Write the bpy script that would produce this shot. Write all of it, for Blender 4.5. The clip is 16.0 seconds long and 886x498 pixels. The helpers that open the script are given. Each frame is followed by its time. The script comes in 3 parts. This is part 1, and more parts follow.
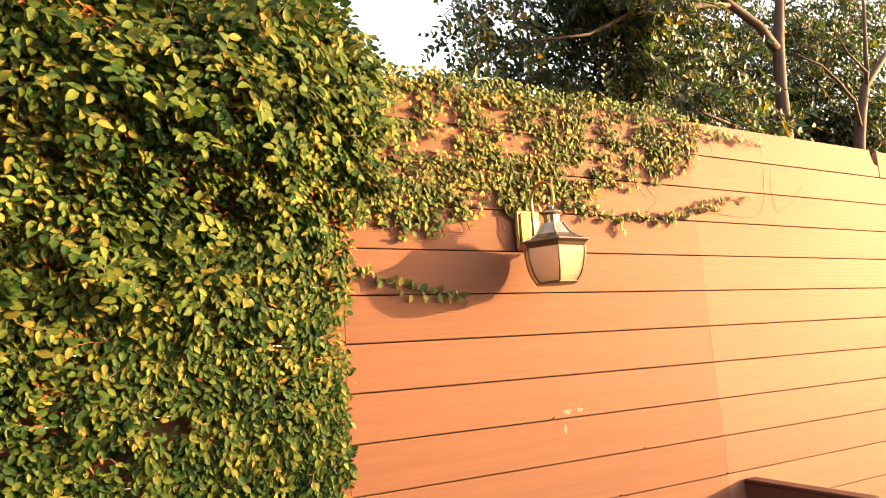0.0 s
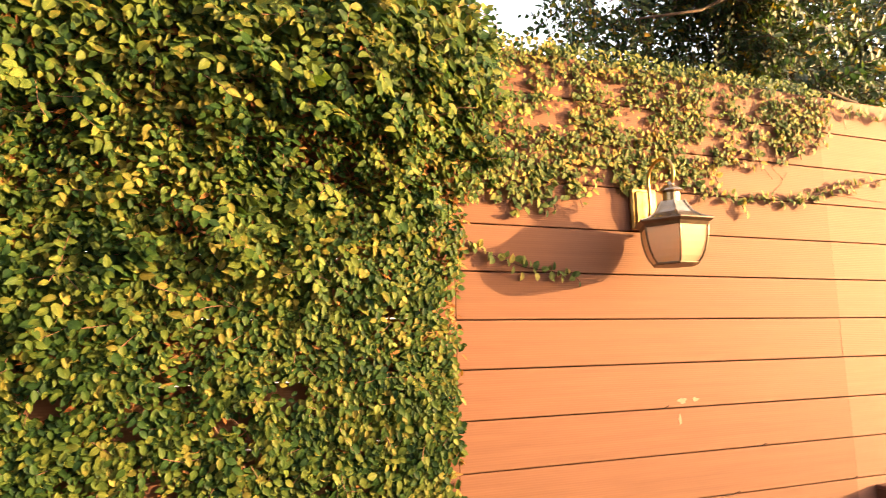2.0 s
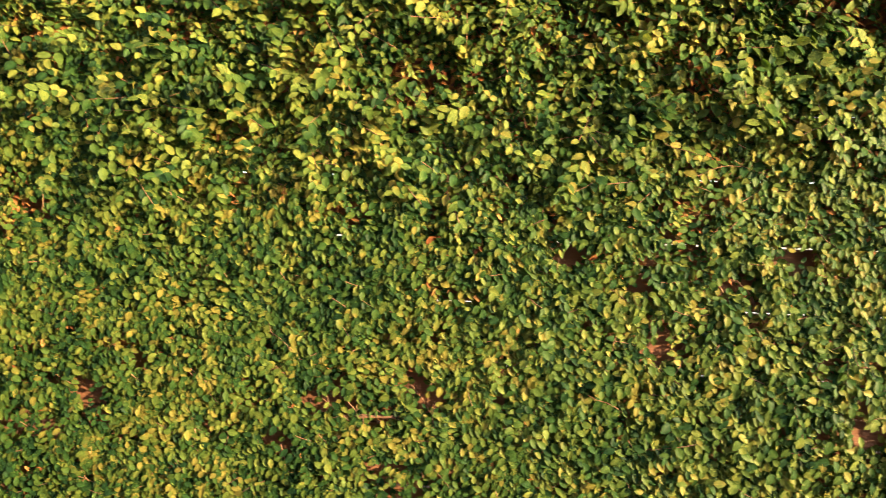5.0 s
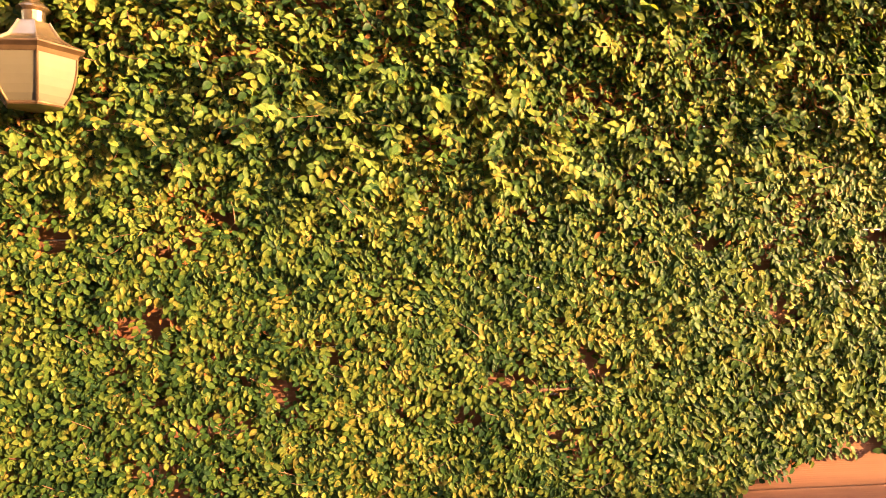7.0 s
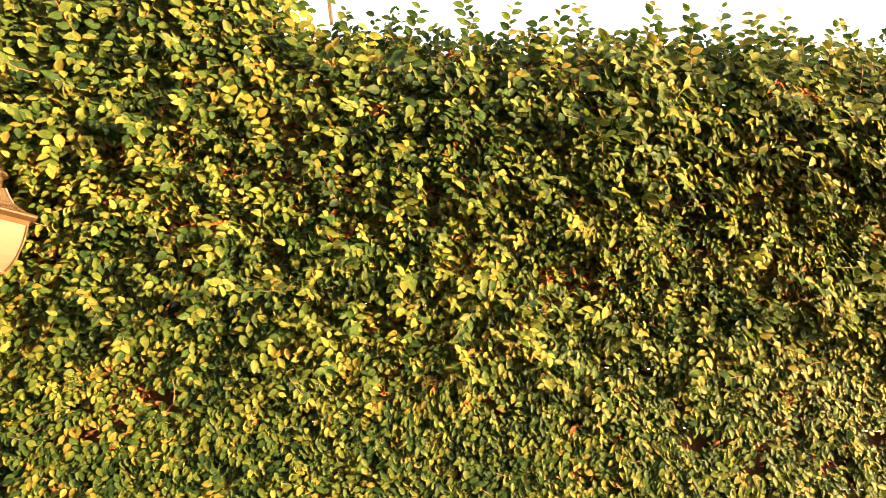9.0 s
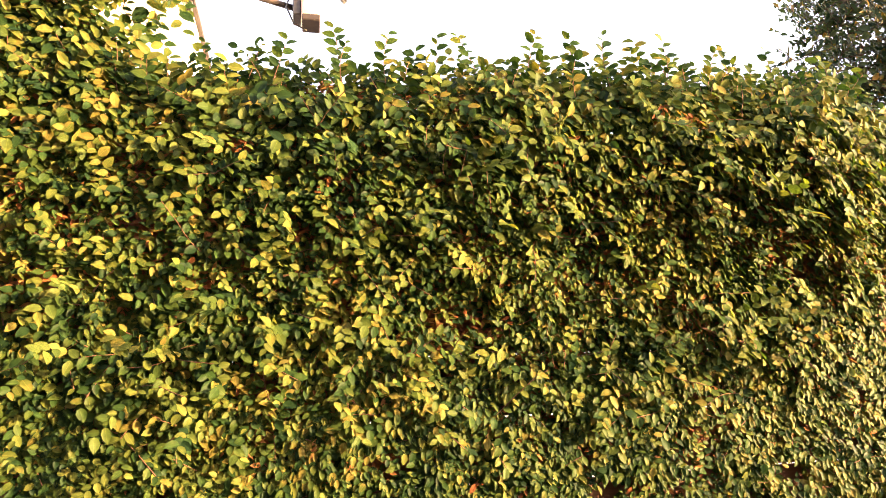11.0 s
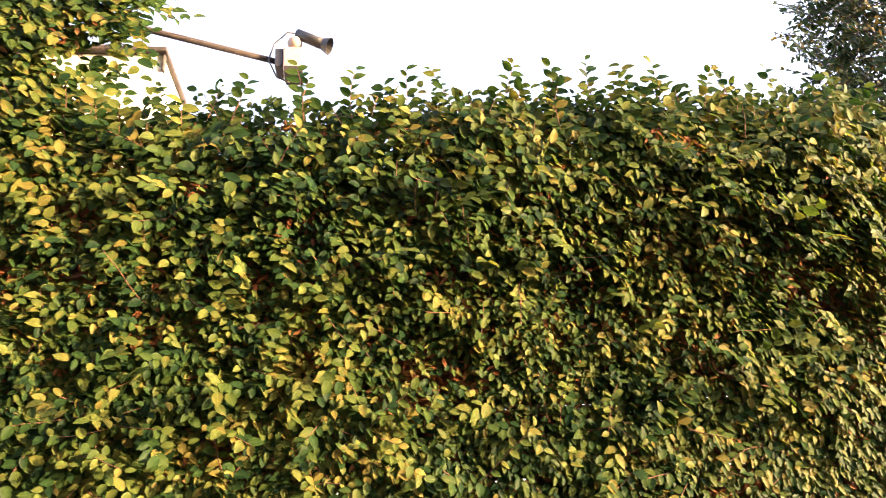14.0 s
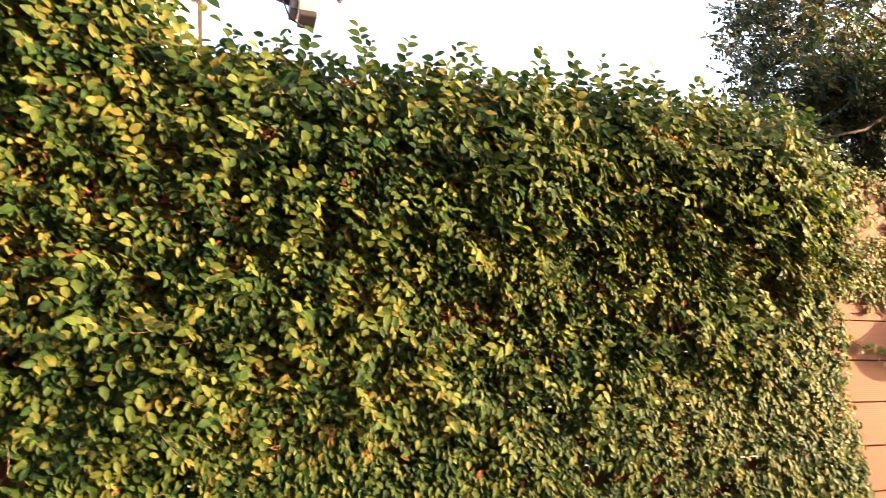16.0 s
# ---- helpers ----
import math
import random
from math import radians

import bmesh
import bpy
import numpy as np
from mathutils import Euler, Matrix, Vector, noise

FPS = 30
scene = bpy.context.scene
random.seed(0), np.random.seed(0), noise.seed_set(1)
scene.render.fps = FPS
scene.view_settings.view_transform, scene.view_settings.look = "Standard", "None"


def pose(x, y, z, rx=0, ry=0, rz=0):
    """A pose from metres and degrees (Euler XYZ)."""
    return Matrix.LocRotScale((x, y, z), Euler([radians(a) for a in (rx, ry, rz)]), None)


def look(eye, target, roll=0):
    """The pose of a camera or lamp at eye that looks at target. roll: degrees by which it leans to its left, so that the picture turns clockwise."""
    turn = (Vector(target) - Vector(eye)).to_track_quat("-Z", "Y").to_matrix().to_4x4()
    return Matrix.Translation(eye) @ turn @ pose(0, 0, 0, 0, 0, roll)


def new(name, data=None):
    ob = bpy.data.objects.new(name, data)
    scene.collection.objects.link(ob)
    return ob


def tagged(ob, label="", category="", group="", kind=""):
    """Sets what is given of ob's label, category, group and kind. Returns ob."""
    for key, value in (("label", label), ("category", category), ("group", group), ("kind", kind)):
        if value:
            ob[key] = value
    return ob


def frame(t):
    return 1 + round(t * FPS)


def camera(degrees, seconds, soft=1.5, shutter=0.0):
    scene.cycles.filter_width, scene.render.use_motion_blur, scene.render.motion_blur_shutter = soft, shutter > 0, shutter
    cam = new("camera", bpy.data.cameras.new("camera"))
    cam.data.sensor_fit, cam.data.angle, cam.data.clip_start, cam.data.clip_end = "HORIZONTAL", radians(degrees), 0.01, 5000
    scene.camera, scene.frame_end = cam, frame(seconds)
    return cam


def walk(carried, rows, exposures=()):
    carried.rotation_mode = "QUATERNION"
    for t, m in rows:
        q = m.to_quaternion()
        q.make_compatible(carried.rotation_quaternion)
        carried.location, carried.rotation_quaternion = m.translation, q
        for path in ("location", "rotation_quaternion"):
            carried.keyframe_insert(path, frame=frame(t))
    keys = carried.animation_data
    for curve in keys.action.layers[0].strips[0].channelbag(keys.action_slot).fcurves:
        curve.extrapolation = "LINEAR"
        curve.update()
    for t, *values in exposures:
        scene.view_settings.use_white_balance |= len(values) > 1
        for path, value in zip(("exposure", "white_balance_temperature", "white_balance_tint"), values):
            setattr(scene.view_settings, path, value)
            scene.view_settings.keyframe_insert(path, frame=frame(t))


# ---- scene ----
cam = camera(68.0, 16.0, 0.75, 0.2)
PATH = [
    (0, (-0.67, -1.877, 1.435), (0.272, -0.139, 1.743), -3.5),
    (0.5, (-0.659, -1.86, 1.434), (0.321, -0.135, 1.689), -3.2),
    (1, (-0.647, -1.856, 1.431), (0.369, -0.153, 1.693), -4.9),
    (1.5, (-0.648, -1.857, 1.402), (0.33, -0.136, 1.691), -4.5),
    (2, (-0.732, -1.794, 1.398), (-0.018, 0.051, 1.69), -1.2),
    (2.5, (-0.757, -1.756, 1.335), (-0.178, 0.15, 1.522), -3.0),
    (3, (-0.834, -1.746, 1.269), (-0.407, 0.207, 1.221), -1.8),
    (3.5, (-0.893, -1.734, 1.225), (-0.546, 0.233, 1.123), -1.1),
    (4, (-0.946, -1.719, 1.21), (-0.738, 0.268, 1.134), 0.4),
    (4.5, (-1.021, -1.717, 1.238), (-1.082, 0.282, 1.214), 0.7),
    (5, (-1.175, -1.744, 1.288), (-1.397, 0.243, 1.282), 1.8),
    (5.2, (-1.295, -1.765, 1.263), (-1.542, 0.22, 1.286), 0.9),
    (7.3, (-2.084, -2.017, 1.308), (-1.836, -0.033, 1.272), 0.3),
    (7.5, (-2.103, -2.013, 1.309), (-1.825, -0.033, 1.323), 0.9),
    (8, (-2.135, -1.993, 1.313), (-1.893, -0.008, 1.334), 1.2),
    (8.5, (-2.09, -1.938, 1.328), (-1.796, 0.033, 1.505), -3.1),
    (9, (-1.953, -1.896, 1.385), (-1.764, 0.046, 1.825), 1.2),
    (9.5, (-1.878, -1.861, 1.396), (-1.64, 0.076, 1.83), -1.9),
    (10, (-1.841, -1.814, 1.406), (-1.518, 0.098, 1.896), -2.9),
    (10.2, (-1.827, -1.807, 1.406), (-1.486, 0.097, 1.913), -3.1),
    (12.3, (-1.667, -1.653, 1.324), (-1.197, 0.158, 2.031), -4.3),
    (12.5, (-1.618, -1.648, 1.317), (-1.174, 0.173, 2.016), -6.0),
    (13, (-1.586, -1.599, 1.328), (-1.107, 0.223, 1.999), -5.6),
    (13.5, (-1.571, -1.573, 1.341), (-1.12, 0.267, 1.985), -5.0),
    (14, (-1.633, -1.597, 1.374), (-1.328, 0.212, 2.17), -5.0),
    (14.5, (-1.797, -1.649, 1.37), (-1.559, 0.16, 2.188), -3.1),
    (15, (-2.053, -1.654, 1.352), (-1.588, 0.138, 2.108), -9.1),
    (15.5, (-2.111, -1.718, 1.342), (-1.692, 0.093, 2.077), -4.8),
    (16, (-2.081, -1.747, 1.343), (-1.438, 0.045, 1.956), -2.7),
]
# seconds, stops, kelvin, tint
EXPOSURES = [(0, 3.12, 7700, 15), (1.5, 3.09, 7800, 16), (2.5, 3.27, 7900, 14), (3.0, 3.22, 7200, 9), (3.5, 3.15, 5200, -8), (4.0, 3.15, 4900, -10), (4.5, 3.23, 5200, -2),
             (5.0, 3.29, 6500, 0), (5.2, 3.35, 7200, 6), (7.3, 3.82, 8400, 25), (8.5, 3.80, 8400, 25), (9.0, 3.69, 8100, 24), (9.5, 3.47, 7700, 26), (10.0, 3.62, 7600, 26), (12.5, 3.34, 7000, 24), (14.0, 3.16, 6500, 24), (14.5, 3.02, 6400, 24), (15.0, 2.95, 6400, 24), (16.0, 3.15, 6600, 21)]
walk(cam, [(t, look(eye, target, roll)) for t, eye, target, roll in PATH], EXPOSURES)

# ---- world, sun ----
SUN_DIR = Vector((1.115, -0.49, 0.20)).normalized()
world = bpy.data.worlds.new("world")
scene.world = world
world.use_nodes = True
wn = world.node_tree.nodes
sky = wn.new("ShaderNodeTexSky")
sky.sky_type = "NISHITA"
sky.sun_disc = False
sky.sun_elevation = math.asin(SUN_DIR.z)
sky.sun_rotation = math.atan2(SUN_DIR.x, SUN_DIR.y)
sky.dust_density = 2.6
sky.ozone_density = 0.6
wn["Background"].inputs["Strength"].default_value = 0.15
haze = wn.new("ShaderNodeMix")
haze.data_type, haze.blend_type = "RGBA", "ADD"
haze.inputs[0].default_value = 1.0
haze.inputs[7].default_value = (0.42, 0.33, 0.36, 1)
world.node_tree.links.new(sky.outputs["Color"], haze.inputs[6])
world.node_tree.links.new(haze.outputs[2], wn["Background"].inputs["Color"])

sun = new("sun", bpy.data.lights.new("sun", "SUN"))
sun.data.energy = 2.75
sun.data.angle = radians(0.6)
sun.data.color = (1.0, 0.73, 0.36)
sun.matrix_world = look(SUN_DIR * 20, (0, 0, 0))


# ---- materials ----
def material(name, rough=0.6, metal=0.0):
    m = bpy.data.materials.new(name)
    m.use_nodes = True
    n, l = m.node_tree.nodes, m.node_tree.links
    b = n["Principled BSDF"]
    b.inputs["Roughness"].default_value = rough
    b.inputs["Metallic"].default_value = metal
    return m, n, l, b


def ramp(n, stops):
    r = n.new("ShaderNodeValToRGB")
    e = r.color_ramp.elements
    while len(e) < len(stops):
        e.new(0.5)
    for k, (p, c) in enumerate(stops):
        e[k].position = p
        e[k].color = (*c, 1)
    return r


def mixcol(n, l, fac, a, b, mode="MIX"):
    m = n.new("ShaderNodeMix")
    m.data_type, m.blend_type = "RGBA", mode
    for sock, val in ((m.inputs[0], fac), (m.inputs[6], a), (m.inputs[7], b)):
        if isinstance(val, (int, float)):
            sock.default_value = val
        elif isinstance(val, tuple):
            sock.default_value = (*val, 1)
        else:
            l.new(val, sock)
    return m.outputs[2]


def noise_tex(n, l, scale, detail=4.0, stretch=(1, 1, 1), coord="Object", rough=0.6):
    tc, mp, nt = n.new("ShaderNodeTexCoord"), n.new("ShaderNodeMapping"), n.new("ShaderNodeTexNoise")
    mp.inputs["Scale"].default_value = stretch
    nt.inputs["Scale"].default_value = scale
    nt.inputs["Detail"].default_value = detail
    nt.inputs["Roughness"].default_value = rough
    l.new(tc.outputs[coord], mp.inputs["Vector"])
    l.new(mp.outputs["Vector"], nt.inputs["Vector"])
    return nt.outputs["Fac"]


def bump(n, l, b, height, strength, distance):
    bp = n.new("ShaderNodeBump")
    bp.inputs["Strength"].default_value = strength
    bp.inputs["Distance"].default_value = distance
    l.new(height, bp.inputs["Height"])
    l.new(bp.outputs["Normal"], b.inputs["Normal"])
    return bp


def board_material(name, dark, light, gloss=0.5):
    """Wood-plastic decking: fine lengthwise grooves, soft streaks, dusty stains, a tone for each board."""
    m, n, l, b = material(name, gloss)
    b.inputs["Specular IOR Level"].default_value = 0.12
    oi = n.new("ShaderNodeObjectInfo")
    tone = ramp(n, [(0.0, dark), (1.0, light)])
    l.new(oi.outputs["Random"], tone.inputs["Fac"])
    streak = noise_tex(n, l, 3.0, 6, (1.2, 8, 26))
    s = ramp(n, [(0.3, (0.94, 0.935, 0.93)), (0.7, (1.05, 1.05, 1.05))])
    l.new(streak, s.inputs["Fac"])
    c1 = mixcol(n, l, 1.0, tone.outputs["Color"], s.outputs["Color"], "MULTIPLY")
    blot = noise_tex(n, l, 2.3, 5, (1, 1, 1.5), "Generated")
    bl = ramp(n, [(0.35, (0.93, 0.92, 0.91)), (0.62, (1.04, 1.04, 1.04))])
    l.new(blot, bl.inputs["Fac"])
    c2 = mixcol(n, l, 1.0, c1, bl.outputs["Color"], "MULTIPLY")
    l.new(c2, b.inputs["Base Color"])
    tc, wv = n.new("ShaderNodeTexCoord"), n.new("ShaderNodeTexWave")
    wv.wave_type, wv.bands_direction = "BANDS", "Z"
    wv.inputs["Scale"].default_value = 46.0
    wv.inputs["Distortion"].default_value = 0.35
    wv.inputs["Detail Scale"].default_value = 0.6
    l.new(tc.outputs["Object"], wv.inputs["Vector"])
    fine = noise_tex(n, l, 60, 4, (0.25, 1, 3))
    add = n.new("ShaderNodeMath")
    add.operation = "MULTIPLY_ADD"
    l.new(fine, add.inputs[0])
    add.inputs[1].default_value = 0.7
    l.new(wv.outputs["Fac"], add.inputs[2])
    bump(n, l, b, add.outputs[0], 0.15, 0.001)
    rr = n.new("ShaderNodeMapRange")
    rr.inputs["To Min"].default_value, rr.inputs["To Max"].default_value = gloss - 0.08, gloss + 0.14
    l.new(blot, rr.inputs["Value"])
    l.new(rr.outputs["Result"], b.inputs["Roughness"])
    return m


def leaf_material(name, stops, gloss=0.45, glow=0.31, patch=0.18, clump=0.3, single=False, sheen=0.06):
    """Waxy leaves: a tone for each leaf and each clump, yellowing in patches, pale midrib, light through the blade."""
    m, n, l, b = material(name, gloss)
    b.inputs["Specular IOR Level"].default_value = sheen
    if single:
        own = n.new("ShaderNodeObjectInfo").outputs["Random"]
    else:
        own = n.new("ShaderNodeNewGeometry").outputs["Random Per Island"]
    tone = own
    for scale, reach in ((2.6, patch), (15.0, clump)):
        mr = n.new("ShaderNodeMapRange")
        mr.inputs["From Min"].default_value, mr.inputs["From Max"].default_value = 0.3, 0.7
        mr.inputs["To Min"].default_value, mr.inputs["To Max"].default_value = -reach, reach
        l.new(noise_tex(n, l, scale, 2), mr.inputs["Value"])
        ad = n.new("ShaderNodeMath")
        l.new(tone, ad.inputs[0])
        l.new(mr.outputs["Result"], ad.inputs[1])
        tone = ad.outputs[0]
    ad.use_clamp = True
    r = ramp(n, stops)
    l.new(tone, r.inputs["Fac"])
    spots = noise_tex(n, l, 90, 3)
    sp = ramp(n, [(0.3, (0.84, 0.84, 0.80)), (0.65, (1.08, 1.08, 1.08))])
    l.new(spots, sp.inputs["Fac"])
    col = mixcol(n, l, 1.0, r.outputs["Color"], sp.outputs["Color"], "MULTIPLY")
    uv, sep = n.new("ShaderNodeTexCoord"), n.new("ShaderNodeSeparateXYZ")
    l.new(uv.outputs["UV"], sep.inputs[0])
    rib = ramp(n, [(0.0, (1.0, 1.0, 0.96)), (0.46, (0.97, 0.97, 0.96)), (0.5, (1.45, 1.35, 1.25)), (0.54, (0.97, 0.97, 0.96)), (1.0, (1.0, 1.0, 0.96))])
    l.new(sep.outputs["Y"], rib.inputs["Fac"])
    col = mixcol(n, l, 1.0, col, rib.outputs["Color"], "MULTIPLY")
    l.new(col, b.inputs["Base Color"])
    bump(n, l, b, spots, 0.25, 0.002)
    tr = n.new("ShaderNodeBsdfTranslucent")
    tcol = mixcol(n, l, 1.0, col, (1.3, 1.5, 0.55), "MULTIPLY")
    l.new(tcol, tr.inputs["Color"])
    mx = n.new("ShaderNodeMixShader")
    mx.inputs[0].default_value = glow
    l.new(b.outputs[0], mx.inputs[1])
    l.new(tr.outputs[0], mx.inputs[2])
    l.new(mx.outputs[0], n["Material Output"].inputs["Surface"])
    return m


def plain_material(name, dark, light, rough, scale, metal=0.0, relief=0.002, stretch=(1, 1, 1)):
    m, n, l, b = material(name, rough, metal)
    f = noise_tex(n, l, scale, 6, stretch)
    r = ramp(n, [(0.3, dark), (0.7, light)])
    l.new(f, r.inputs["Fac"])
    l.new(r.outputs["Color"], b.inputs["Base Color"])
    bump(n, l, b, f, 0.4, relief)
    return m


M_BOARD = board_material("board_brown", (0.139, 0.0605, 0.039), (0.167, 0.0735, 0.048), 0.68)
M_BOARD_PALE = board_material("board_pale", (0.188, 0.084, 0.057), (0.216, 0.097, 0.066), 0.72)
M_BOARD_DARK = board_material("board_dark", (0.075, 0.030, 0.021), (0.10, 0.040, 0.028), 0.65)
M_BACK = plain_material("backing_dark", (0.05, 0.026, 0.016), (0.10, 0.05, 0.03), 0.9, 12)
MATURE = [(0.0, (0.011, 0.029, 0.012)), (0.35, (0.024, 0.054, 0.015)), (0.7, (0.049, 0.076, 0.018)),
                                    (0.92, (0.085, 0.101, 0.024)), (1.0, (0.135, 0.116, 0.030))]
M_LEAF = leaf_material("fig_leaf", MATURE)
M_LEAF_LARGE_GREEN = leaf_material("large_green_leaf", MATURE, single=True)
YOUNG = [(0.0, (0.041, 0.071, 0.018)), (0.4, (0.075, 0.103, 0.025)), (0.8, (0.119, 0.134, 0.033)), (1.0, (0.168, 0.145, 0.039))]
M_LEAF_YOUNG = leaf_material("young_leaf", YOUNG)
M_LEAF_LARGE = leaf_material("large_young_leaf", YOUNG, single=True)
M_LEAF_SMALL = leaf_material("creeper_leaf", [(0.0, (0.030, 0.055, 0.020)), (0.4, (0.076, 0.098, 0.031)), (0.75, (0.140, 0.140, 0.044)),
                                              (0.95, (0.27, 0.225, 0.07)), (1.0, (0.30, 0.19, 0.06))], 0.5, 0.28)
M_DRY = leaf_material("dry_leaf", [(0.0, (0.11, 0.040, 0.020)), (0.6, (0.23, 0.092, 0.038)), (1.0, (0.33, 0.17, 0.07))], 0.6, 0.25)
M_TREE_LEAF = leaf_material("tree_leaf", [(0.0, (0.009, 0.021, 0.013)), (0.5, (0.024, 0.043, 0.020)), (0.85, (0.047, 0.064, 0.024)),
                                          (0.98, (0.11, 0.09, 0.016)), (1.0, (0.17, 0.095, 0.016))], 0.5, 0.3, sheen=0.2)
M_STEM = plain_material("stem_bark", (0.085, 0.036, 0.020), (0.20, 0.095, 0.055), 0.8, 40)
M_BARK = plain_material("tree_bark", (0.026, 0.010, 0.005), (0.060, 0.025, 0.012), 0.85, 18, relief=0.01, stretch=(1, 1, 0.3))
M_BRASS = plain_material("aged_brass", (0.30, 0.17, 0.06), (0.50, 0.31, 0.12), 0.34, 30, metal=1.0, relief=0.0006)
M_BRONZE = plain_material("bronze_roof", (0.27, 0.19, 0.125), (0.42, 0.31, 0.22), 0.27, 25, metal=0.92, relief=0.0006)
M_BAR = plain_material("dark_bronze", (0.075, 0.042, 0.024), (0.13, 0.078, 0.045), 0.4, 25, metal=0.6, relief=0.0006)
M_BLACK = plain_material("black_plastic", (0.012, 0.012, 0.014), (0.035, 0.033, 0.035), 0.5, 40)
M_CASE = plain_material("cream_plastic", (0.38, 0.27, 0.22), (0.50, 0.38, 0.32), 0.45, 20)
M_STEEL = plain_material("dull_steel", (0.018, 0.012, 0.013), (0.036, 0.025, 0.025), 0.8, 30)
M_GROUND = plain_material("paving", (0.24, 0.19, 0.15), (0.36, 0.29, 0.23), 0.85, 5)
M_RENDER = plain_material("white_render", (0.74, 0.73, 0.70), (0.84, 0.83, 0.80), 0.8, 3)
M_SKY_BLOCK = plain_material("brown_render", (0.20, 0.15, 0.11), (0.28, 0.21, 0.16), 0.85, 4)
M_ROOF = plain_material("grey_fascia", (0.045, 0.036, 0.034), (0.075, 0.06, 0.055), 0.7, 8)



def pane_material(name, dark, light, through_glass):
    """Frosted pane: cloudy, half of the light goes through."""
    m, n, l, b = material(name, 0.28)
    fr = noise_tex(n, l, 14, 4)
    frr = ramp(n, [(0.3, dark), (0.7, light)])
    l.new(fr, frr.inputs["Fac"])
    l.new(frr.outputs["Color"], b.inputs["Base Color"])
    trn = n.new("ShaderNodeBsdfTranslucent")
    trn.inputs["Color"].default_value = (*through_glass, 1)
    mxs = n.new("ShaderNodeMixShader")
    mxs.inputs[0].default_value = 0.55
    l.new(b.outputs[0], mxs.inputs[1])
    l.new(trn.outputs[0], mxs.inputs[2])
    l.new(mxs.outputs[0], n["Material Output"].inputs["Surface"])
    return m


M_GLASS = pane_material("frosted_glass", (0.56, 0.43, 0.32), (0.64, 0.50, 0.38), (0.95, 0.78, 0.62))
# Darker copy of frosted_glass: the second lantern's weaker light, put into the colour.
M_GLASS_DIMMED = pane_material("dimmed_glass", (0.14, 0.125, 0.10), (0.18, 0.16, 0.13), (0.24, 0.215, 0.18))


# ---- mesh helpers ----
def mesh_object(name, bm, mat, parent=None, label="", smooth=False):
    me = bpy.data.meshes.new(name)
    bm.to_mesh(me)
    bm.free()
    me.materials.append(mat)
    if smooth:
        me.shade_smooth()
    ob = new(name, me)
    if parent:
        ob.parent = parent
    return tagged(ob, label)


def part(name, bm, mat, parent, label="", smooth=False):
    return mesh_object(name, bm, mat, parent, label, smooth)


def box(bm, x0, x1, y0, y1, z0, z1, bevel=0.0):
    made = bmesh.ops.create_cube(bm, size=1, matrix=Matrix.LocRotScale(((x0 + x1) / 2, (y0 + y1) / 2, (z0 + z1) / 2), None, (x1 - x0, y1 - y0, z1 - z0)))
    if bevel:
        edges = list({e for v in made["verts"] for e in v.link_edges})
        bmesh.ops.bevel(bm, geom=edges, offset=bevel, segments=1, affect="EDGES", profile=0.5)


def tube(bm, points, radii, sides=8, caps=True):
    """A round, tapering tube along points."""
    pts = [Vector(p) for p in points]
    rings = []
    side = None
    for k, p in enumerate(pts):
        d = (pts[min(k + 1, len(pts) - 1)] - pts[max(k - 1, 0)]).normalized()
        if side is None:
            side = d.cross(Vector((0.31, 0.2, 0.93))).normalized()
        side = (side - d * side.dot(d)).normalized()
        up = d.cross(side)
        r = radii[k] if isinstance(radii, (list, tuple)) else radii
        rings.append([bm.verts.new(p + (side * math.cos(a) + up * math.sin(a)) * r) for a in (2 * math.pi * s / sides for s in range(sides))])
    for a, c in zip(rings, rings[1:]):
        for s in range(sides):
            bm.faces.new((a[s], a[(s + 1) % sides], c[(s + 1) % sides], c[s]))
    if caps:
        bm.faces.new(rings[0][::-1])
        bm.faces.new(rings[-1])


def lathe(bm, profile, sides, centre=(0, 0), turn=0.0, caps=True):
    """Rings of the given (radius, height) about a vertical axis."""
    rings = []
    for r, z in profile:
        rings.append([bm.verts.new((centre[0] + r * math.cos(turn + 2 * math.pi * s / sides), centre[1] + r * math.sin(turn + 2 * math.pi * s / sides), z)) for s in range(sides)])
    for a, c in zip(rings, rings[1:]):
        for s in range(sides):
            bm.faces.new((a[s], a[(s + 1) % sides], c[(s + 1) % sides], c[s]))
    if caps:
        bm.faces.new(rings[0][::-1])
        bm.faces.new(rings[-1])


# Leaf blades as (along, across, cupping, triangles): a full one with a folded midrib, and a plain one with six corners.
BLADE = (np.array([0.0, 0.35, 0.7, 1.0, 0.12, 0.42, 0.75, 0.12, 0.42, 0.75]), np.array([0.0, 0.0, 0.0, 0.0, 0.64, 1.0, 0.68, -0.64, -1.0, -0.68]),
         np.array([0.0, -0.03, -0.04, -0.10, 0.06, 0.09, 0.03, 0.06, 0.09, 0.03]),
         np.array([(0, 4, 1), (4, 5, 1), (1, 5, 2), (5, 6, 2), (2, 6, 3), (0, 1, 7), (7, 1, 8), (1, 2, 8), (8, 2, 9), (2, 3, 9)]))
PLAIN_BLADE = (np.array([0.0, 1.0, 0.26, 0.66, 0.26, 0.66]), np.array([0.0, 0.0, 0.88, 0.82, -0.88, -0.82]), np.array([0.0, -0.08, 0.09, 0.04, 0.09, 0.04]),
               np.array([(0, 2, 3), (0, 3, 1), (0, 1, 5), (0, 5, 4)]))


def unit(a):
    return a / np.maximum(np.linalg.norm(a, axis=1, keepdims=True), 1e-9)


